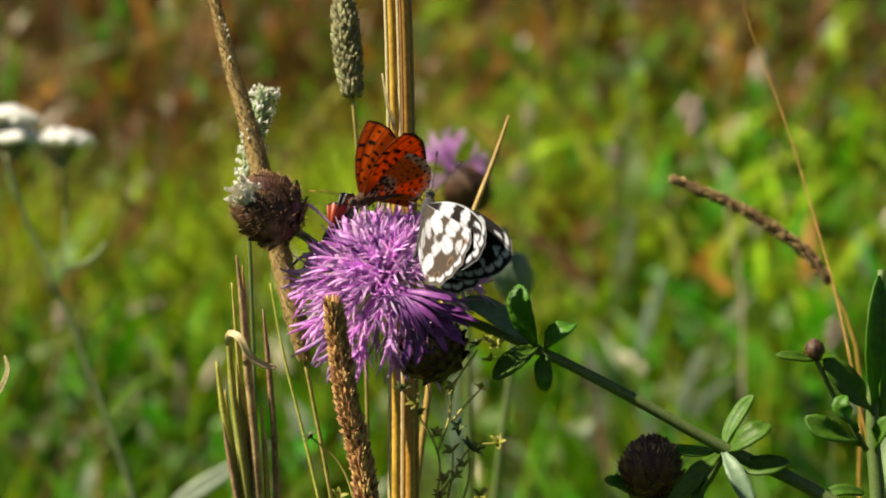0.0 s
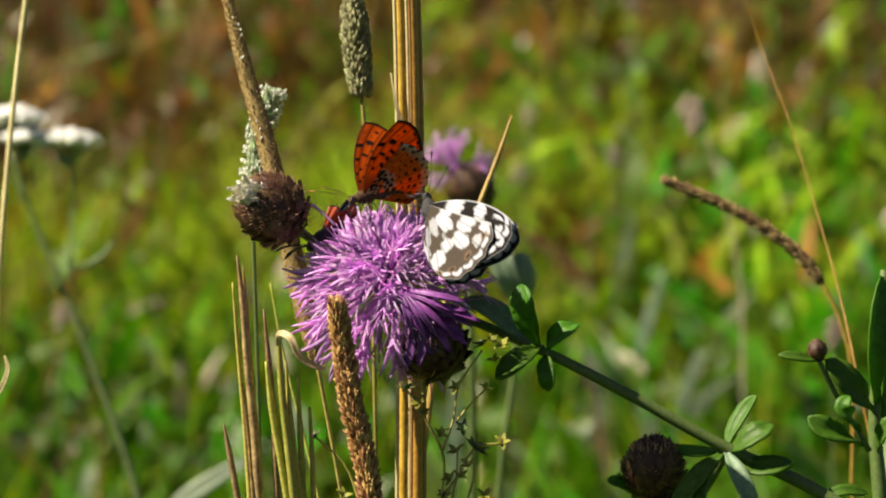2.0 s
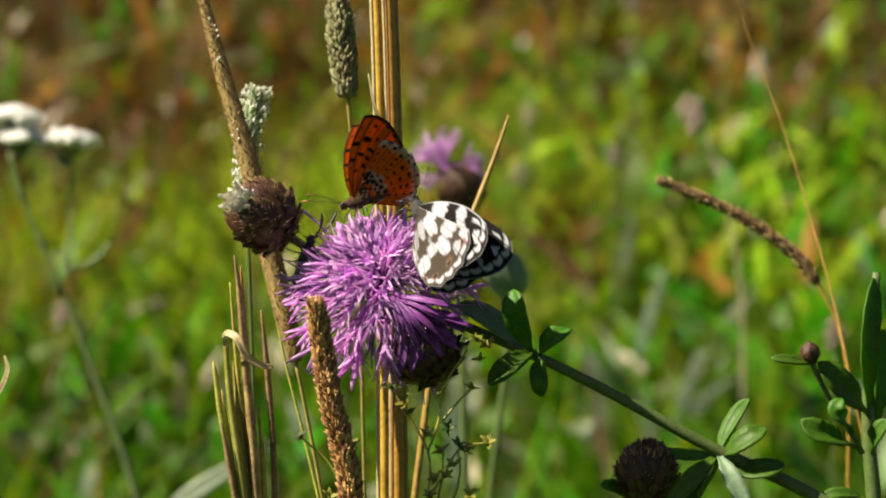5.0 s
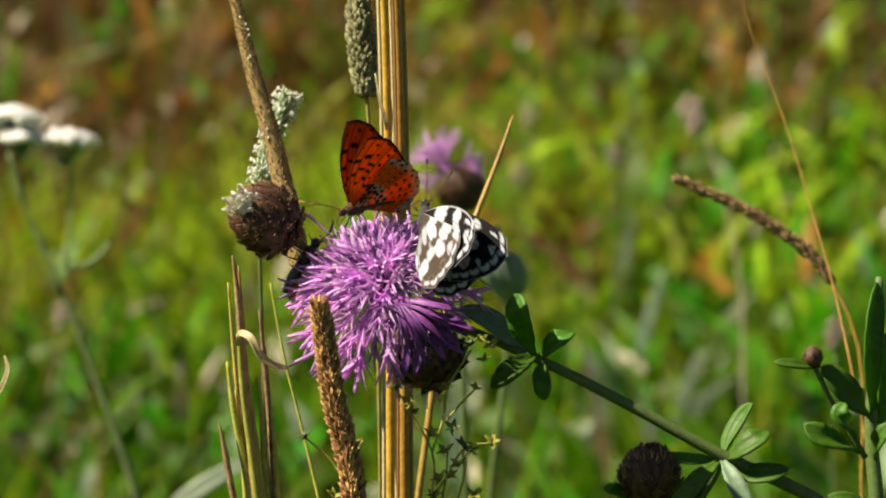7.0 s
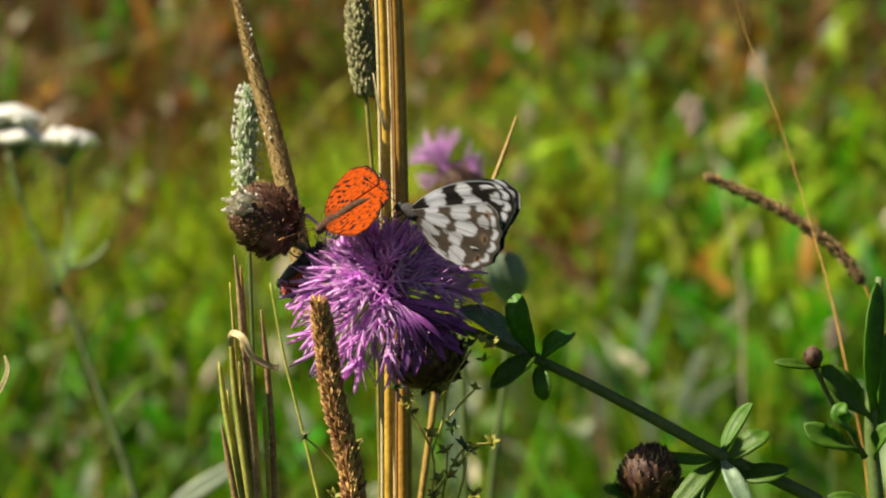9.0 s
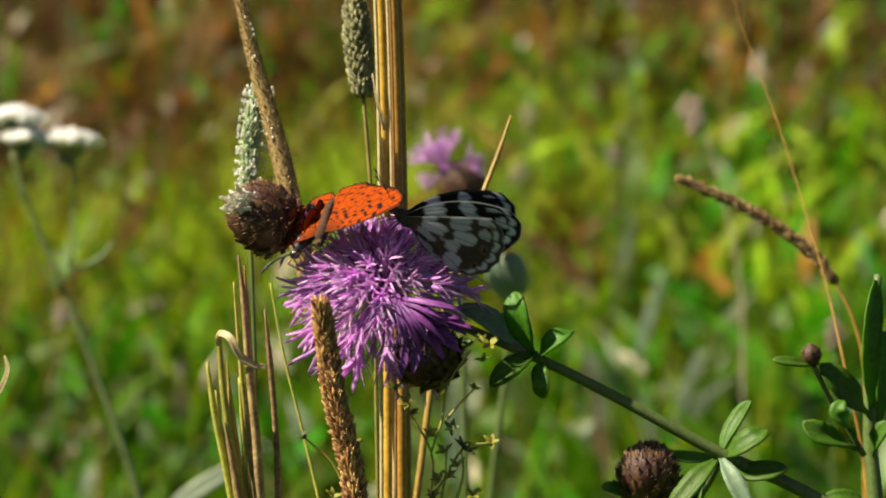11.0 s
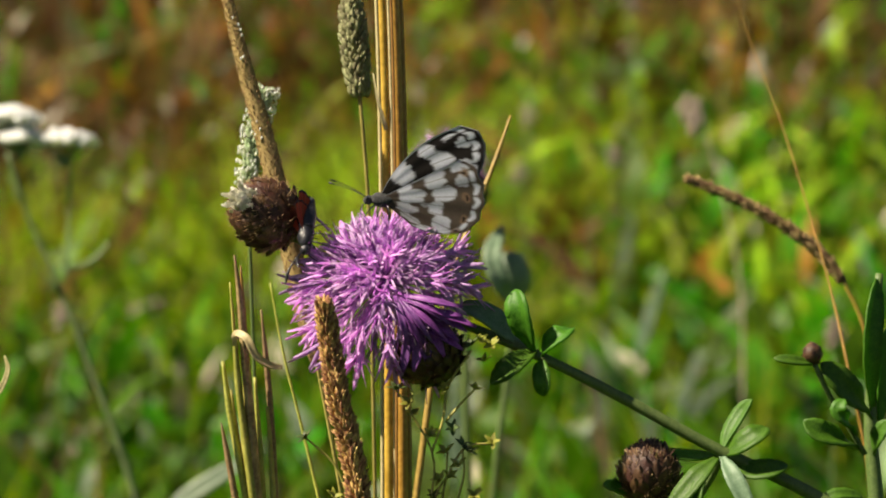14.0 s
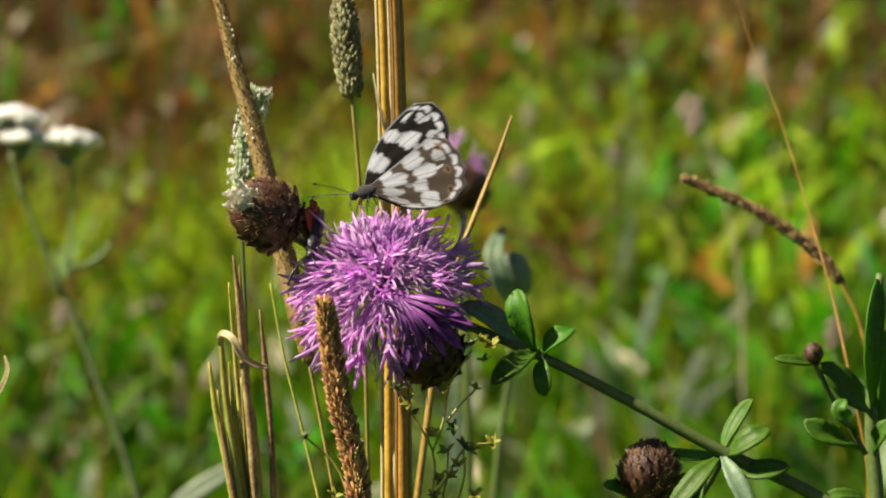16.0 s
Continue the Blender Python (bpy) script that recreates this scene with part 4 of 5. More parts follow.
def build_background_herbs():
    """Grey-green leaves and faded flower heads of the plants behind, far out of focus."""
    for x, y, w, ln, tilt in ((1150, 560, 1.0, 0.045, 0.3), (1105, 455, 1.3, 0.05, 0.2), (1215, 690, 1.0, 0.04, 0.35), (805, 770, 0.7, 0.045, 0.0), (370, 855, 0.4, 0.03, 1.6), (1010, 640, 1.3, 0.05, -0.2)):
        w, ln = w * 1.45, ln * 1.25
        b = under(x, y, w)
        k = thing("broad_leaf_plant", b, "grey-green broad leaf among the grass, out of focus", "plant", "broad leaf plants behind")
        top = at(x, y, w)
        a = (UP + tilt * RIGHT).normalized()
        sh = Shape()
        blade(sh, [top - a * ln * 0.5, top, top + a * ln * 0.5], [0.003, 0.007, 0.0065, 0.002], (NEAR + 0.4 * UP).normalized(), 8)
        part("leaf", sh, GLAUCOUS, k)
        stem_part(k, [top - a * ln * 0.45, b.lerp(top, 0.4), b], [4, 5, 6], HERB_STEM)
    for x, y, w in ((1088, 275, 1.4), (935, 205, 1.6), (1120, 8, 1.8), (1478, 590, 0.8), (110, 560, 1.0), (920, 305, 1.6)):
        b = under(x, y, w)
        top = at(x, y, w)
        k = thing("faded_flower", b, "faded pale pink flower head, far out of focus", "flower", "faded flowers behind")
        sh = Shape()
        for i in range(16):
            a = i * 2.4
            ball(sh, top + RIGHT * math.cos(a) * 0.0065 * (i % 4) / 3 + UP * math.sin(a * 1.7) * 0.007 * (i % 5) / 4, (0.0014, 0.0014, 0.002), None, 5, 6)
        part("flower_head", sh, PALE_SEED, k)
        stem_part(k, [top, b.lerp(top, 0.5), b], [3, 4, 5], HERB_STEM)


# ---- insects ----
def wing_mesh(name, reach, span, side, upper, under_side, material, camber=0.0006, scallop=0.0, arch=0.0):
    """A wing from its hinge: reach (mm) at even angles from the leading to the trailing edge, with a pattern above and below."""
    ns, nr = 81, 57
    pts, cols = [], []
    for layer, paint in ((1, upper), (-1, under_side)):
        for i in range(ns):
            s = i / (ns - 1)
            big = level(reach, s) * 0.001
            for k in range(nr):
                r = k / (nr - 1)
                a = radians(s * span - arch * (1 - r) * (1 - s))
                rim = 1 - scallop * abs(math.sin(s * 7 * math.pi)) * (r ** 6) * (s > 0.12)
                d = big * (0.02 + 0.98 * r) * rim
                fold = 0.00012 * math.sin(s * 8 * math.pi) * r
                z = camber * math.sin(math.pi * min(1.0, r)) * (1 - s * 0.5) + fold + layer * 0.00004
                pts.append((-math.sin(a) * d, side * math.cos(a) * d, z))
                cols.append((*paint(s, r), 1.0))
    faces = []
    for base, flip in ((0, side < 0), (ns * nr, side > 0)):
        for i in range(ns - 1):
            for k in range(nr - 1):
                q = (base + i * nr + k, base + i * nr + k + 1, base + (i + 1) * nr + k + 1, base + (i + 1) * nr + k)
                faces.append(q if flip else q[::-1])
    edge = [i * nr + nr - 1 for i in range(ns)]
    for a, b in zip(edge, edge[1:]):
        faces.append((a, b, b + ns * nr, a + ns * nr))
    me = bpy.data.meshes.new(name)
    me.from_pydata(pts, [], faces)
    me.materials.append(material)
    me.polygons.foreach_set("use_smooth", [True] * len(me.polygons))
    c = me.color_attributes.new("pattern", "FLOAT_COLOR", "POINT")
    c.data.foreach_set("color", [v for q in cols for v in q])
    me.update()
    return me


def wobble(s, r, k=0.0):
    return noise.noise(Vector((s * 9, r * 9, k)))


def mixed(a, b, u):
    u = min(1.0, max(0.0, u))
    return tuple(x + (y - x) * u for x, y in zip(a, b))


# light cells of the marbled wings: mm from the hinge, degrees from the leading edge, length, width, how light
FORE_CELLS = [(7.5, 9, 6.5, 4.6, 0.95), (15.4, 7, 4.2, 4.6, 1), (17.0, 17, 6.4, 3.8, 1), (18.2, 28, 6.2, 4.4, 1), (14.0, 37, 6.5, 3.4, 0.95), (21.6, 5, 4.2, 1.8, 1), (23.2, 11.5, 3.8, 2.2, 1), (22.0, 22, 3.4, 2.2, 0.9), (18.5, 41, 4.0, 2.6, 0.9)]
HIND_CELLS = [(6.0, 5, 4.2, 2.4, 1), (7.4, 22, 7.6, 3.5, 1), (6.6, 45, 6.4, 2.4, 0.75), (13.6, 8, 6.0, 4.6, 0.95), (15.2, 22, 7.2, 4.4, 1), (13.2, 36, 4.4, 4.2, 0.95), (15.6, 48, 5.6, 4.6, 0.95), (13.6, 62, 6.0, 3.2, 0.7),
              (8.8, 59, 7.0, 1.5, 0.6), (19.4, 4, 3.8, 2.6, 0.95), (19.8, 14, 3.4, 3.0, 0.8), (18.6, 56, 3.2, 2.6, 0.7), (10.2, 34, 3.0, 1.6, 0.5)]


def marbled(cells, reach, span, dark, light, k, grow=1.0, lunules=8, costa=False, ocelli=()):
    """Dark wing with rounded light cells, a chain of light marks along the rim and thin dark veins."""
    def paint(s, r):
        a0, d0 = s * span, r * level(reach, s)
        d, a = d0 + 0.8 * wobble(s * 1.3, r * 1.3, k), a0 + 2.5 * wobble(s * 1.1, r * 1.5, k + 5)
        best = 0.0
        for q, c, length, width, tone in cells:
            x, y = (d * math.cos(radians(a - c)) - q) / (0.5 * grow * length), d * math.sin(radians(a - c)) / (0.5 * grow * width)
            best = max(best, tone * min(1.0, max(0.0, (1.0 - abs(x) ** 2.6 - abs(y) ** 2.6) * 3.0)))
        f = (s * lunules) % 1 - 0.5
        rim = max(0.0, 1 - (abs(r - 0.925 + 0.10 * f * f) / 0.034) ** 2) * min(1.0, max(0.0, (0.44 - abs(f)) / 0.08))
        best = max(best, min(1.0, 1.6 * rim), 0.55 * min(1.0, max(0.0, (r - 0.982) / 0.008)))
        vein = min(1.0, max(0.0, (0.16 - abs((s * lunules + 0.5) % 1 - 0.5) * radians(span) / lunules * d0) / 0.10)) * min(1.0, max(0.0, (r - 0.3) / 0.1))
        col = mixed(mixed(dark, light, best), dark, 0.6 * vein)
        if costa and s < 0.035:
            col = mixed(col, light, 0.75)
        for q, c in ocelli:
            g = math.hypot(d * math.cos(radians(a - c)) - q, d * math.sin(radians(a - c)))
            col = mixed(col, (0.30, 0.19, 0.12), 0.7 * min(1.0, max(0.0, (1.25 - g) / 0.4)))
            col = mixed(col, (0.02, 0.018, 0.016), min(1.0, max(0.0, (0.6 - g) / 0.25)))
        return col
    return paint


def fritillary(ground, rows, rim, k, n=7, base_dark=0.3):
    """Orange wing with rows of black spots, a black rim and dusky base."""
    def paint(s, r):
        c = min(int(s * n), n - 1)
        f = s * n - c
        col = mixed(ground, tuple(g * 0.8 for g in ground), 0.5 + wobble(s, r, k))
        hit = 0.0
        for q, size in rows:
            h = abs(math.sin(c * 12.9898 + q * 78.233))
            d = math.hypot((r - q - 0.05 * math.sin(c * 2.3 + q * 9)) * (0.7 + 0.6 * h), (f - 0.5 - 0.2 * (h - 0.5)) * r / n * (0.7 + 0.5 * (1 - h))) + 0.012 * wobble(s * 2, r * 2, k)
            hit = max(hit, min(1.0, (size * (0.45 + 0.95 * h) - d) / 0.012))
        hit = max(hit, min(1.0, (r - rim) / 0.02), 0.8 * max(0.0, 1 - r / base_dark))
        hit = max(hit, 0.7 * min(1.0, max(0.0, (0.09 - min(f, 1 - f)) / 0.05)), 0.75 * min(1.0, max(0.0, (0.07 - s) / 0.04)))
        return mixed(col, (0.02, 0.012, 0.01), hit)
    return paint


def fritillary_hind_under(s, r):
    """Cream and black mottled base, a broad orange field with black dots, a chequered rim."""
    n = 8
    c = min(int(s * n), n - 1)
    f = s * n - c
    cream, orange, black = (0.62, 0.46, 0.27), (0.78, 0.17, 0.008), (0.03, 0.02, 0.015)
    u = r + 0.05 * wobble(s * 1.5, r * 1.5, 5)
    orange_part = min(1.0, max(0.0, (u - 0.46) / 0.03)) * min(1.0, max(0.0, (0.9 - u) / 0.05))
    orange_part = max(orange_part, min(1.0, max(0.0, (0.05 - abs(u - 0.26)) / 0.02)))
    col = mixed(cream, orange, orange_part)
    hit = 0.0
    for q, size in ((0.14, 0.04), (0.22, 0.035), (0.34, 0.045), (0.43, 0.04), (0.56, 0.022), (0.68, 0.028), (0.80, 0.03), (0.90, 0.03)):
        h = abs(math.sin(c * 12.9898 + q * 78.233))
        d = math.hypot(r - q - 0.03 * math.sin(c * 2.1 + q * 7), (f - 0.5 - 0.3 * (h - 0.5)) * r / n * 1.2) + 0.012 * wobble(s * 3, r * 3, 8)
        hit = max(hit, min(1.0, (size * (0.6 + 0.6 * h) - d) / 0.012))
    edge = min(1.0, max(0.0, (r - 0.955) / 0.01))
    col = mixed(col, (0.75, 0.68, 0.55), edge)
    hit = max(hit, 0.55 * min(1.0, max(0.0, (0.06 - min(f, 1 - f)) / 0.04)), edge * (0.9 if abs(f - 0.5) > 0.3 else 0.0))
    return mixed(col, black, hit)


def insect_part(name, sh, material, parent, label=""):
    ob = new(name, sh.mesh(name, material))
    ob.parent = parent
    return tagged(ob, label)


def butterfly_body(b, body_mat, feeler_mat, knob_mat, size=1.0, stout=1.0):
    """stout: how thick the abdomen is and how high it lies between the wings."""
    k = 0.001 * size
    h = stout - 0.7
    sh = Shape()
    ball(sh, Vector((-0.8 * k, 0, 0.2 * k)), (3.1 * k, 1.5 * k, 1.7 * k), None, 10, 14, 0.18, 1)
    insect_part("thorax", sh, body_mat, b, "furry thorax")
    sh = Shape()
    tube(sh, [Vector((-2.4 * k, 0, h * k)), Vector((-6.5 * k, 0, 3 * h * k)), Vector((-10 * k, 0, 2.7 * h * k)), Vector((-13 * k, 0, (3 * h - 0.7) * k))], [1.1 * stout * k, 1.25 * stout * k, 1.05 * stout * k, 0.35 * k], 12, 18)
    insect_part("abdomen", sh, body_mat, b, "slender abdomen")
    sh = Shape()
    ball(sh, Vector((2.6 * k, 0, -0.1 * k)), (1.15 * k, 1.1 * k, 1.1 * k), None, 8, 12, 0.15, 2)
    head = insect_part("head", sh, body_mat, b)
    for side in (1, -1):
        sh = Shape()
        ball(sh, Vector((2.9 * k, side * 0.8 * k, 0.1 * k)), (0.55 * k, 0.5 * k, 0.65 * k), None, 7, 10)
        insect_part("eye", sh, BLACK, head, "dark round eye")
        sh = Shape()
        tube(sh, [Vector((3.3 * k, side * 0.5 * k, 0.7 * k)), Vector((7 * k, side * 2.2 * k, 2.4 * k)), Vector((10.6 * k, side * 3.6 * k, 3.4 * k))], [0.11 * k, 0.1 * k, 0.1 * k], 5, 10)
        an = insect_part("antenna", sh, feeler_mat, head, "thin clubbed antenna")
        sh = Shape()
        tube(sh, [Vector((10.4 * k, side * 3.55 * k, 3.35 * k)), Vector((11.3 * k, side * 3.9 * k, 3.6 * k)), Vector((12.0 * k, side * 4.15 * k, 3.75 * k))], [0.12 * k, 0.32 * k, 0.12 * k], 6, 6)
        insect_part("club", sh, knob_mat, an)
        for j, x in enumerate((0.9, -0.5, -1.9)):
            sh = Shape()
            d = (1.5 - j) * 1.6
            tube(sh, [Vector((x * k, side * 1.0 * k, -1.2 * k)), Vector(((x + d * 0.5) * k, side * 1.9 * k, -2.2 * k)), Vector(((x + d) * k, side * 2.2 * k, -4.4 * k))], [0.2 * k, 0.15 * k, 0.08 * k], 5, 9)
            insect_part("leg", sh, BLACK, b)
    sh = Shape()
    tube(sh, [Vector((3.4 * k, 0, -0.7 * k)), Vector((4.2 * k, 0, -2.3 * k)), Vector((3.7 * k, 0, -4.4 * k))], [0.16 * k, 0.12 * k, 0.08 * k], 5, 8)
    insect_part("proboscis", sh, BLACK, head)


def build_butterfly(name, label, reach_f, span_f, reach_h, span_h, paints, material, body_mat, feeler, knob, size, stout):
    """paints: fore upper, fore under, hind upper, hind under. Returns the thing and its four wings."""
    b = tagged(new(name), label, "butterfly")
    butterfly_body(b, body_mat, feeler, knob, size, stout)
    wings = {}
    for tag, side in (("left", 1), ("right", -1)):
        f = new("forewing", wing_mesh("forewing", reach_f, span_f, side, paints[0], paints[1], material, arch=26))
        h = new("hindwing", wing_mesh("hindwing", reach_h, span_h, side, paints[2], paints[3], material, 0.0004, 0.028))
        f.parent = h.parent = b
        wings[tag] = (f, h)
    return b, wings


def body_pose(x, y, w, heading, yaw, roll):
    """The pose of an insect. heading: of its head in the view, counterclockwise from the right; yaw: its turn about the upright; roll about its own axis."""
    base = Matrix((-RIGHT, NEAR, UP)).transposed()
    m = Matrix.Rotation(radians(heading - 180), 3, NEAR) @ Matrix.Rotation(radians(yaw), 3, UP) @ base @ Matrix.Rotation(radians(roll), 3, "X")
    return Matrix.Translation(at(x, y, w)) @ m.to_4x4()


def wing_pose(side, flap, sweep, lift=0.0):
    """flap: degrees above the insect's own level; sweep: of the leading edge, from the head backwards."""
    return Matrix.Translation((0, side * 0.0011, 0.0004)) @ Matrix.Rotation(radians(side * flap), 4, "X") @ Matrix.Rotation(radians(side * (sweep - 90)), 4, "Z") @ Matrix.Translation((0, 0, lift))


def build_marbled():
    black, white, umber, cream = (0.014, 0.013, 0.015), (0.62, 0.65, 0.72), (0.115, 0.090, 0.072), (0.74, 0.77, 0.87)
    fore, hind = [25.5, 28.2, 28, 26, 23.6, 21.2, 19], [21, 24, 25, 25.2, 24.8, 23.8, 21, 16, 10]
    eyes = ((20.2, 26), (20.4, 40), (19.6, 50), (20.6, 9))
    return build_butterfly("marbled_white_butterfly", "black and white chequered butterfly on the flower", fore, 46, hind, 66,
                           (marbled(FORE_CELLS, fore, 46, black, white, 1, 0.64), marbled(FORE_CELLS, fore, 46, (0.022, 0.019, 0.018), cream, 1, 0.88, 8, True),
                            marbled(HIND_CELLS, hind, 66, black, white, 2, 0.7), marbled(HIND_CELLS, hind, 66, umber, cream, 2, 0.9, 8, True, eyes)),
                           WING_WHITE, BODY_GREY, BLACK, BLACK, 1.0, 0.68)


def build_fritillary():
    up, lo = (0.66, 0.105, 0.004), (0.90, 0.20, 0.006)
    spots = ((0.22, 0.024), (0.36, 0.03), (0.5, 0.026), (0.66, 0.033), (0.8, 0.024), (0.93, 0.022))
    return build_butterfly("fritillary_butterfly", "bright orange butterfly with black spots", [20.5, 21, 20.3, 18.8, 17.5, 16.5, 15], 52, [15.5, 17, 17.6, 17.6, 17, 15.5, 12], 75,
                           (fritillary(up, spots, 0.955, 1), fritillary(lo, spots[1:], 0.95, 1), fritillary(up, spots, 0.95, 2), fritillary_hind_under),
                           WING_ORANGE, BODY_RUST, BODY_RUST, ORANGE_TIP, 0.95, 1.0)


def build_burnet():
    b = tagged(new("burnet_moth"), "black day-flying moth with red spots, clinging behind the flower", "moth")
    k = 0.001
    sh = Shape()
    ball(sh, Vector((0, 0, 0)), (3.2 * k, 1.9 * k, 1.9 * k), None, 10, 14, 0.2, 4)
    insect_part("thorax", sh, BLACK, b, "shiny black furry thorax")
    sh = Shape()
    tube(sh, [Vector((-2 * k, 0, 0)), Vector((-6 * k, 0, -0.3 * k)), Vector((-10.5 * k, 0, -0.8 * k))], [1.8 * k, 1.9 * k, 0.6 * k], 12, 14)
    insect_part("abdomen", sh, BLACK, b)
    sh = Shape()
    ball(sh, Vector((3.7 * k, 0, -0.2 * k)), (1.3 * k, 1.3 * k, 1.2 * k), None, 8, 12)
    head = insect_part("head", sh, BLACK, b)

    def dark(s, r):
        hit = 0.0
        for q, c in ((0.22, 0.35), (0.3, 0.72), (0.52, 0.35), (0.58, 0.7), (0.8, 0.5)):
            hit = max(hit, min(1.0, (0.075 - math.hypot(r - q, (s - c) * 0.35 * (0.3 + r))) / 0.02))
        return mixed((0.012, 0.014, 0.022), (0.55, 0.03, 0.02), hit)

    def red(s, r):
        return mixed((0.36, 0.065, 0.03), (0.02, 0.02, 0.03), (r - 0.93) / 0.03)
    for side in (1, -1):
        sh = Shape()
        tube(sh, [Vector((4.4 * k, side * 0.5 * k, 0.6 * k)), Vector((7.5 * k, side * 2.2 * k, 2.2 * k)), Vector((10 * k, side * 3.6 * k, 2.6 * k)), Vector((11.6 * k, side * 4.4 * k, 2.4 * k))], [0.16 * k, 0.22 * k, 0.42 * k, 0.1 * k], 6, 12)
        insect_part("antenna", sh, BLACK, head, "thick clubbed black antenna")
        f = new("forewing", wing_mesh("forewing", [10.5, 11.2, 10.6, 9.8, 8.6], 30, side, dark, red, WING_BURNET))
        h = new("hindwing", wing_mesh("hindwing", [7.5, 8.2, 8.2, 7.4, 6], 50, side, red, red, WING_BURNET))
        for o, flap, sweep in ((f, 64, 160), (h, 58, 140)):
            o.parent = b
            o.matrix_basis = wing_pose(side, flap, sweep)
        for j, x in enumerate((1.8, 0.2, -1.2)):
            sh = Shape()
            d = (1.2 - j) * 1.5
            tube(sh, [Vector((x * k, side * 1.2 * k, -1 * k)), Vector(((x + d * 0.5) * k, side * 3 * k, -1.6 * k)), Vector(((x + d) * k, side * 3.8 * k, -4.6 * k))], [0.25 * k, 0.2 * k, 0.1 * k], 5, 9)
            insect_part("leg", sh, BLACK, b)
    return b


# ---- build ----
build_ground()
build_meadow()
KNAPWEED = build_knapweed()
SECOND = build_second_knapweed()
STRAWS = build_straw()
SPIKES = build_spikes()
TALL_TUFT, LOW_TUFT = build_left_stalks()
STEMS = build_thin_stems()
YARROW = build_yarrow()
HERB_PLANT = build_small_herb()
build_background_herbs()
MARBLED, MARBLED_WINGS = build_marbled()
FRITILLARY, FRITILLARY_WINGS = build_fritillary()
BURNET = build_burnet()

TIMES = [0, 0.5, 1, 1.5, 2, 2.5, 3, 3.5, 4, 6.5, 7, 7.5, 8, 8.5, 9, 11.5, 12, 12.5, 13, 13.5, 14, 14.5, 15, 15.5, 16]


def sway(ob, y, offsets, times=None):
    """The wind moves a rooted thing sideways: offsets (7.5 to the mm) of its point at the height of y in the view, by its lean about its root."""
    root = Vector(ob.location)
    d = (root - EYE).dot(AHEAD)
    top = at(784, y, 0) - at(784, 441, 0)
    height = FLOWER.z + top.z - root.z
    scale = d / EYE_TO_FLOWER / 7500
    rows = [(t, Matrix.Translation(root) @ Matrix.Rotation(o * scale / height, 4, "Y")) for t, o in zip(times or TIMES, offsets)]
    walk(ob, rows)


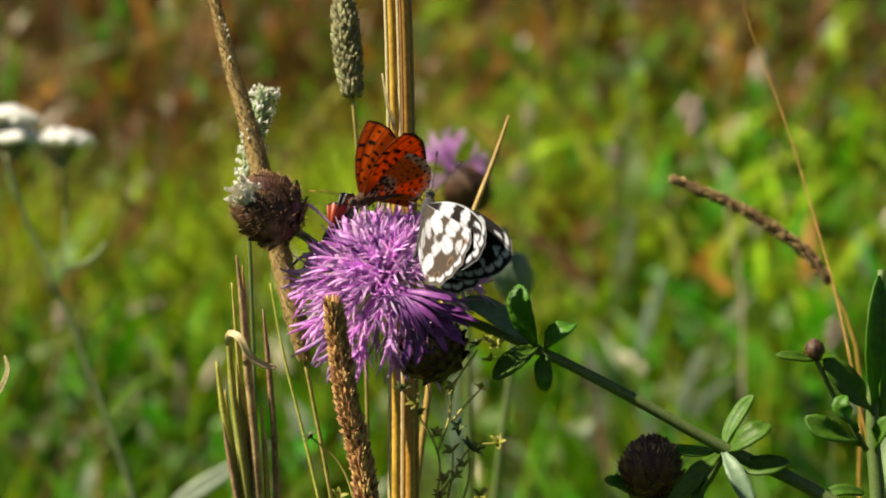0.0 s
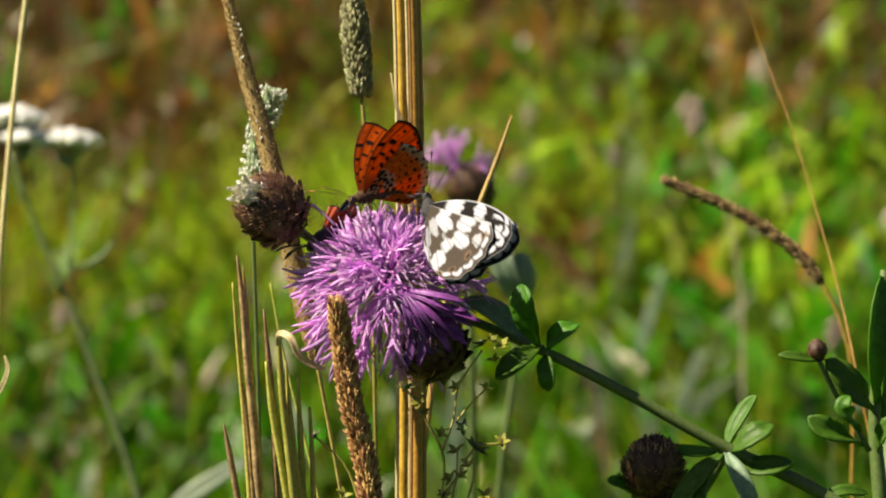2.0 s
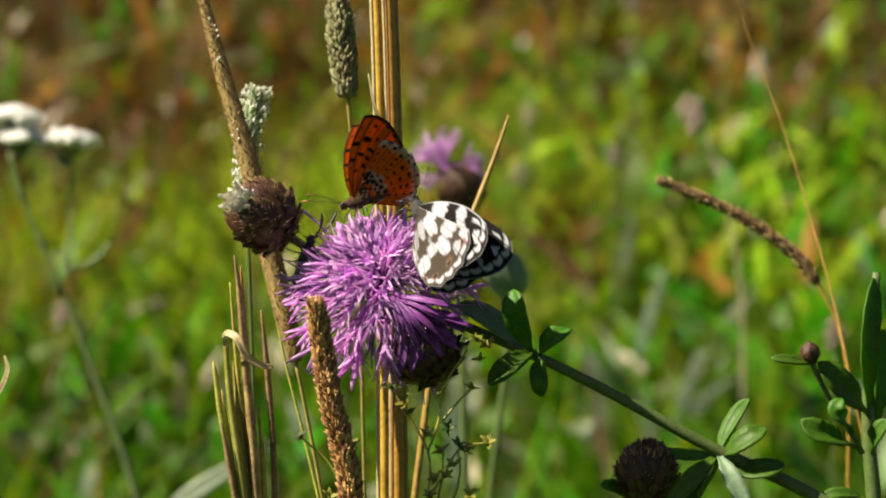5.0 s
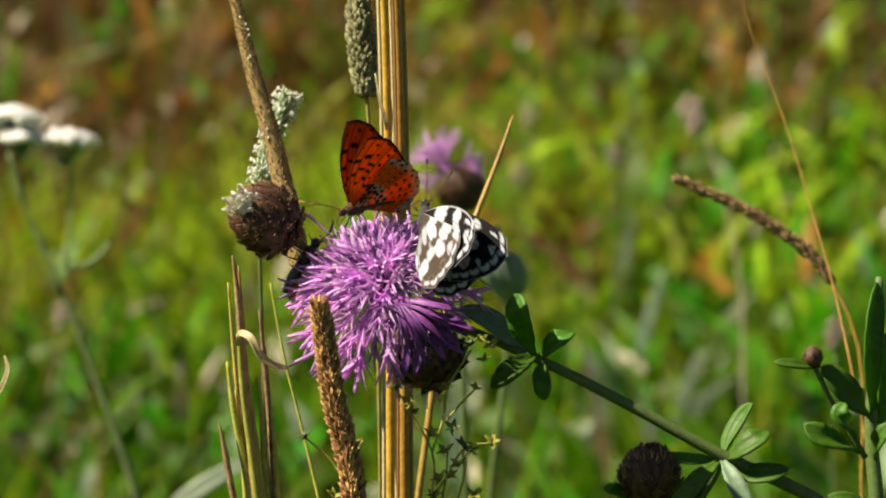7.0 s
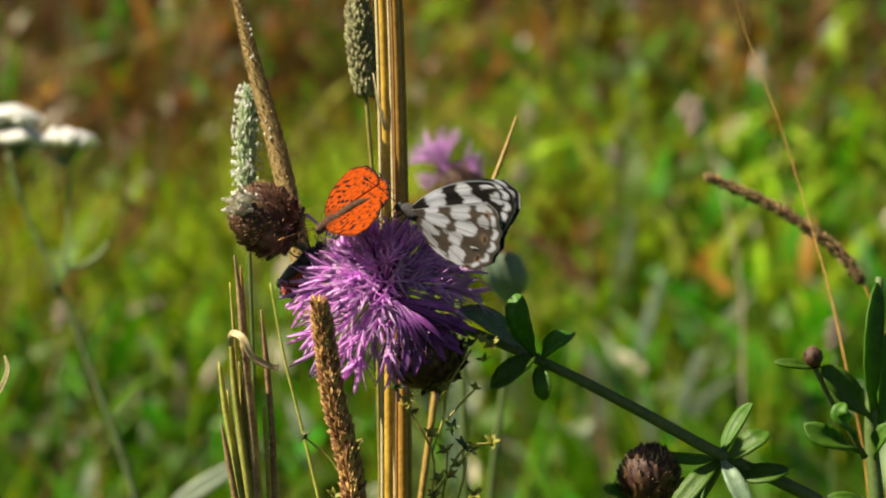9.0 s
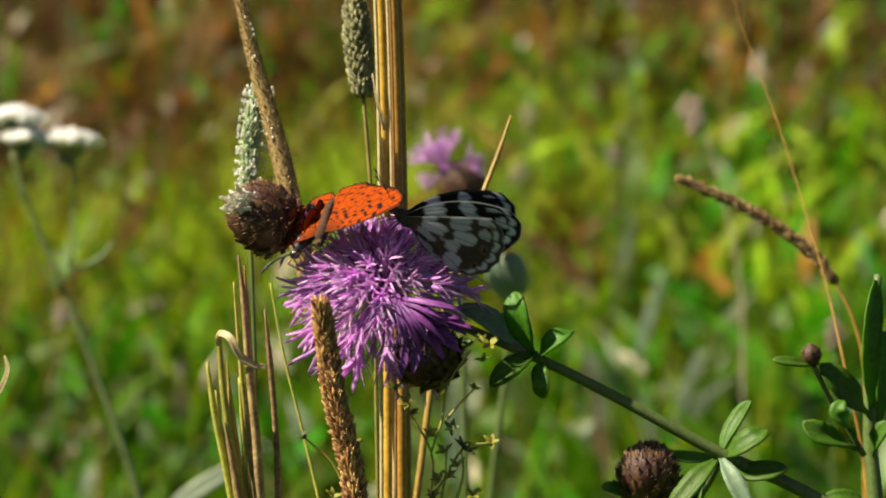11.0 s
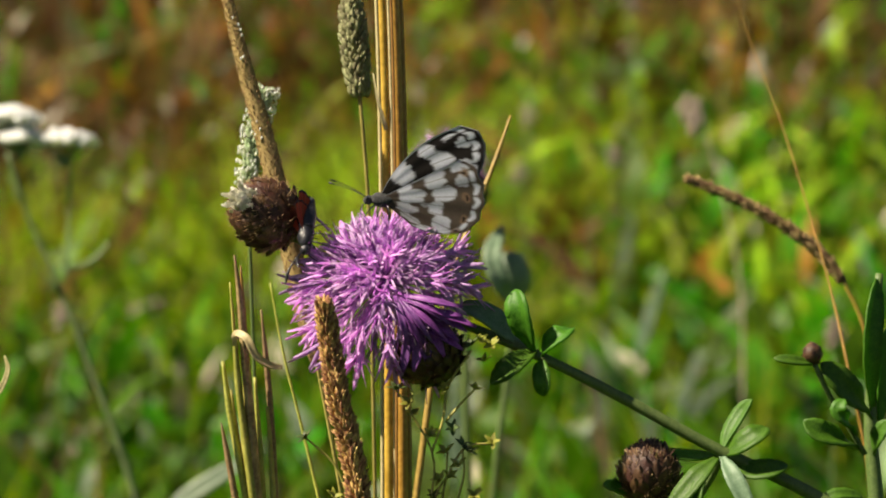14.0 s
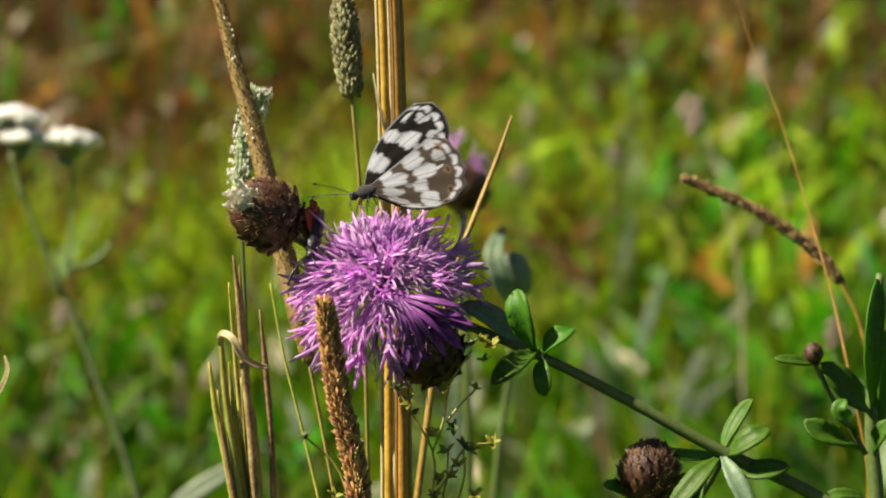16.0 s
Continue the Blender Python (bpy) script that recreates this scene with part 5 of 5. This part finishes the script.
def motions():
    plant = [(0, -1.3, -1.1, 0.09), (0.5, 1.4, 0.3, 0.17), (1, 8.5, -0.7, 0.04), (1.5, 8.5, -0.7, 0.04), (2, 3.5, -1.2, 0.04), (2.5, 3.0, -0.6, 0.06), (3, -0.3, 0.7, 0.1), (3.5, 0, 0, 0), (4, -1.8, 0.8, 0.14), (6.5, -19.6, 16.8, 0.58),
             (7, -4.5, 14.4, 0.34), (7.5, -2.7, 11.9, 0.35), (8, 1.3, 12.9, 0.35), (8.5, -7.0, 14.9, 0.47), (9, -4.7, 15.0, 0.38), (11.5, -10.1, 11.0, 0.55), (12, -16.7, 9.9, 0.75), (12.5, -11.4, 5.1, 0.7), (13, -6.3, 5.5, 0.42),
             (13.5, -1.4, 6.1, 0.33), (14, -5.4, 7.3, 0.28), (14.5, -1.1, 7.2, 0.24), (15, -1.1, 7.2, 0.24), (15.5, -0.6, 7.2, 0.23), (16, -3.9, 7.2, 0.26)]
    walk(KNAPWEED, [(t, Matrix.Translation(at(925 + dx, 550 + dy)) @ Matrix.Rotation(radians(a), 4, NEAR)) for t, dx, dy, a in plant])
    sway(STRAWS, 130, [-1, 11, 17, 20, 13, 16, 4, 0, -5, -41, -12, -4, 2, -15, -15, -18, -30, -19, -15, -7, -15, -7, -7, -7, -15])
    sway(SPIKES["timothy"], 100, [-17, -26, 7, 12, -2, -14, -8, 0, -5, -46, 6, 17, -17, -11, 5, -2, -7, -14, -8, 10, -5, -5, -4, 10, -18])
    sway(SPIKES["back"], 270, [-22, -25, 12, 18, -2, -14, 4, 0, -14, -51, 9, 36, -16, -15, 13, 18, 38, 4, 0, 18, -2, -4, 3, 8, -15])
    sway(SPIKES["front"], 740, [0, -2, 9, 15, 6, 7, 0, 0, -5, -45, -20, -12, -4, -24, -20, -18, -24, -18, -13, -9, -13, -6, -4, -4, -12])
    sway(TALL_TUFT, 560, [2, -3, 3, 11, 3, 8, 5, 0, 2, -6, -4, 2, 8, -3, -1, 8, 11, 3, 9, 9, -1, 0, 0, 2, -3])
    sway(LOW_TUFT, 610, [0, 5, 14, 36, 79, 60, 34, 7, -4, -5, 17, 24, 112, 8, 4, -17, 35, 14, 9, 3, 10, 12, -6, 13, -12])
    sway(STEMS["swept"], 250, [0, 0, 0, 20, 78, 84, 80, 20, 0, 0, 0, 0], [0, 1.0, 1.5, 1.7, 1.9, 2.0, 2.1, 2.3, 2.6, 4, 9, 16])
    nod = [-34, 50, -3, -22, -40, -31, 13, 0, -40, 12, -60, -70, -29, -23, -8, -20, -14, -8, -12, -10, -34, -34, -24, -28, -34]
    rest = Vector(SPIKES["pale_spike"].location)
    walk(SPIKES["pale_spike"], [(t, Matrix.Translation(rest) @ Matrix.Rotation(radians(0.28 * a), 4, NEAR)) for t, a in zip(TIMES, nod)])
    sway(SPIKES["pale"], 345, [4, -20, 5, 8, 10, 2, -8, 0, 8, -10, 20, 40, -4, -6, 3, 8, 38, 4, 4, 8, 4, 6, 4, 10, -8])
    sway(SECOND, 290, [6, 11, 25, 13, 13, 0, -4, 0, -4, -6, -6, 5, -7, 2, -6, -3, -1, -2, -2, 0, 0, 0, 2, 3, 3])
    sway(STEMS["slant"], 205, [-5, 2, 7, 9, 0, 3, 0, 0, 0, -15, 2, 4, 10, 6, 8, -10, -22, -21, -15, -8, -2, 2, 2, 2, 0])
    sway(SPIKES["right"], 330, [25, 22, 24, 18, 10, -10, -8, 0, 1, 12, 30, 70, 40, 35, 85, 20, 12, 15, 12, 30, 50, 57, 60, 50, 45])
    sway(STEMS["long"], 300, [9, 17, 23, 14, 16, 8, -1, 0, 5, -3, 8, 11, 7, 8, -1, -4, -4, 2, 2, 7, 2, 3, 2, 5, 2])
    sway(YARROW, 240, [-12, -8, 9, 6, 3, 1, 0, 0, -3, 1, -3, -3, -9, -14, -6, 4, -2, -9, -14, -5, -5, 0, 6, 1, 0])
    sway(HERB_PLANT, 800, [0, 3, 11, 12, 7, 7, 1, 0, -3, -29, -9, -3, 1, -11, -9, -12, -19, -12, -8, -2, -9, -3, -3, -3, -8])
    # seconds, x, y, depth, heading, yaw, roll, flap left, flap right, sweep of forewings, of hindwings
    white = [(0, 757, 364, -0.0116, 78, -12, -47, 83, 80, 106, 92), (0.8, 766, 366, -0.0118, 76, -16, -38, 83, 85, 107, 92), (1.5, 771, 369, -0.0119, 75, -20, -30, 84, 90, 109, 93), (2, 757, 366, -0.0116, 93, -29, -26, 82, 93, 118, 105),
             (2.5, 755, 364, -0.0113, 101, -33, -16, 80, 95, 125, 116), (3, 758, 367, -0.0110, 106, -37, -16, 80, 95, 132, 123), (3.5, 758, 367, -0.0109, 109, -38, -16, 80, 94, 135, 126), (4.2, 750, 365, -0.0107, 114, -37, -14, 80, 94, 139, 129),
             (6.3, 729, 377, -0.0107, 87, -18, -39, 61, 58, 115, 99), (6.5, 729, 377, -0.0107, 87, -18, -40, 64, 60, 115, 99), (6.8, 730, 377, -0.0104, 90, -15, -49, 78, 78, 109, 99), (7, 751, 380, -0.0107, 85, -25, -48, 79, 79, 115, 103),
             (7.5, 743, 374, -0.0105, 95, -29, -28, 85, 90, 122, 111), (8, 764, 373, -0.0106, 93, -22, -17, 78, 96, 133, 109), (8.5, 740, 370, -0.0106, 125, -16, -27, 81, 93, 136, 120), (9, 723, 374, -0.0095, 153, -18, -19, 84, 90, 139, 130),
             (9.4, 721, 376, -0.0093, 152, -14, -17, 82, 88, 138, 128), (11.3, 710, 384, -0.0085, 138, 13, -7, 66, 65, 128, 114), (11.7, 709, 383, -0.0086, 138, 12, -7, 66, 65, 128, 114), (12, 699, 379, -0.0090, 142, 6, -5, 68, 66, 125, 111),
             (12.2, 684, 363, -0.0075, 148, 6, -6, 78, 78, 128, 115), (12.5, 659, 348, -0.0033, 185, 18, -17, 83, 88, 142, 139), (13, 667, 345, -0.0039, 185, 11, -12, 84, 87, 147, 141), (14, 671, 355, -0.0053, 176, 4, 4, 86, 84, 134, 132),
             (14.5, 659, 350, -0.0055, 178, 9, 12, 88, 84, 128, 124), (15, 651, 344, -0.0052, 190, 10, 18, 89, 84, 133, 134), (16, 645, 342, -0.0051, 194, 11, 20, 90, 84, 134, 136)]
    orange = [(0, 641, 355, 0.0, 187, 23, -2, 47, 69, 109, 122), (0.3, 643, 356, 0.0, 187, 24, 0, 40, 66, 110, 120), (0.8, 647, 358, 0.0, 187, 25, 3, 44, 64, 112, 119), (1.5, 649, 358, 0.0, 186, 27, 4, 48, 63, 112, 118), (2, 641, 351, 0.0, 188, 24, 3, 54, 69, 110, 123), (3.5, 650, 348, 0.0, 189, 29, -4, 59, 75, 103, 116), (4.2, 640, 352, 0.0, 189, 25, -2, 56, 72, 105, 118),
              (6.3, 617, 369, 0.0, 197, 0, 26, 86, 82, 104, 126), (6.5, 617, 369, 0.0, 197, 0, 26, 86, 82, 104, 126), (6.8, 620, 370, 0.0, 195, 4, 22, 84, 82, 102, 124), (7, 623, 372, 0.0, 190, 20, -8, 56, 90, 95, 120), (7.5, 621, 376, 0.0, 191, 18, -3, 42, 66, 108, 119), (8.1, 623, 379, 0.0, 193, 15, -2, 31, 54, 117, 118), (8.5, 586, 401, -0.0017, 199, -19, 34, 88, 85, 100, 124), (9, 581, 398, -0.0036, 209, -8, -15, -4, 11, 112, 132),
              (9.4, 580, 399, -0.004, 211, -6, -16, -5, 10, 112, 130), (11.3, 569, 418, -0.0070, 255, 45, -44, -10, -4, 104, 114), (11.7, 569, 418, -0.0070, 255, 45, -44, -10, -4, 104, 114), (11.8, 569, 414, -0.0070, 254, 44, -42, 4, 8, 103, 112), (11.9, 420, 165, -0.02, 215, 40, -20, -25, -20, 90, 100), (12.0, 200, -120, -0.05, 180, 20, 0, 40, 40, 90, 100), (12.6, -500, -300, 0.1, 160, -30, 0, 20, 20, 90, 100), (13.9, -250, -120, 0.8, 230, -30, 0, 50, 50, 90, 100),
              (14.2, 45, 30, 0.8, 250, 0, 0, 20, 20, 90, 100), (14.3, 62, 118, 0.8, 262, 0, 10, 50, 50, 90, 100), (14.5, 40, 320, 0.8, 262, 0, 0, 25, 25, 90, 100), (14.7, 62, 480, 0.8, 250, 0, 0, 55, 55, 90, 100), (14.9, -60, 540, 0.8, 215, 0, 0, 30, 30, 90, 100), (15.2, -500, 400, 0.8, 180, 0, 0, 20, 20, 90, 100), (16, -900, 100, 0.8, 180, 0, 0, 60, 60, 90, 100)]
    for ob, wings, rows, behind in ((MARBLED, MARBLED_WINGS, white, 18), (FRITILLARY, FRITILLARY_WINGS, orange, 0)):
        walk(ob, [(r[0], body_pose(*r[1:7])) for r in rows])
        for tag, side, col in (("left", 1, 7), ("right", -1, 8)):
            walk(wings[tag][0], [(r[0], wing_pose(side, r[col], r[9], 0.0003)) for r in rows])
            walk(wings[tag][1], [(r[0], wing_pose(side, r[col] - 1.0, r[10] + behind)) for r in rows])
    moth = [(0, 588, 418, 0.012, 235, 10, -20), (1.5, 582, 424, 0.012, 233, 10, -20), (2, 572, 420, 0.012, 215, 10, -20), (2.5, 562, 432, 0.009, 150, 10, -20), (3, 552, 446, 0.006, 80, 10, -20), (4.2, 550, 448, 0.006, 75, 10, -20), (6.4, 536, 458, 0.006, 70, 10, -20),
            (7.2, 548, 454, 0.008, 55, 10, -20), (9, 548, 456, 0.008, 45, 10, -20), (9.7, 536, 456, 0.004, 115, 20, -20), (10.4, 536, 440, 0.0, 190, 30, -20), (11.3, 534, 428, -0.002, 250, 30, -20), (12.5, 530, 436, -0.003, 264, 30, -20),
            (13.2, 536, 424, -0.003, 264, 30, -20), (14.0, 541, 418, -0.003, 266, 30, -20), (14.6, 552, 428, -0.001, 262, 40, -20), (16, 553, 430, 0.0, 260, 40, -20)]
    walk(BURNET, [(r[0], body_pose(*r[1:7])) for r in moth])


motions()
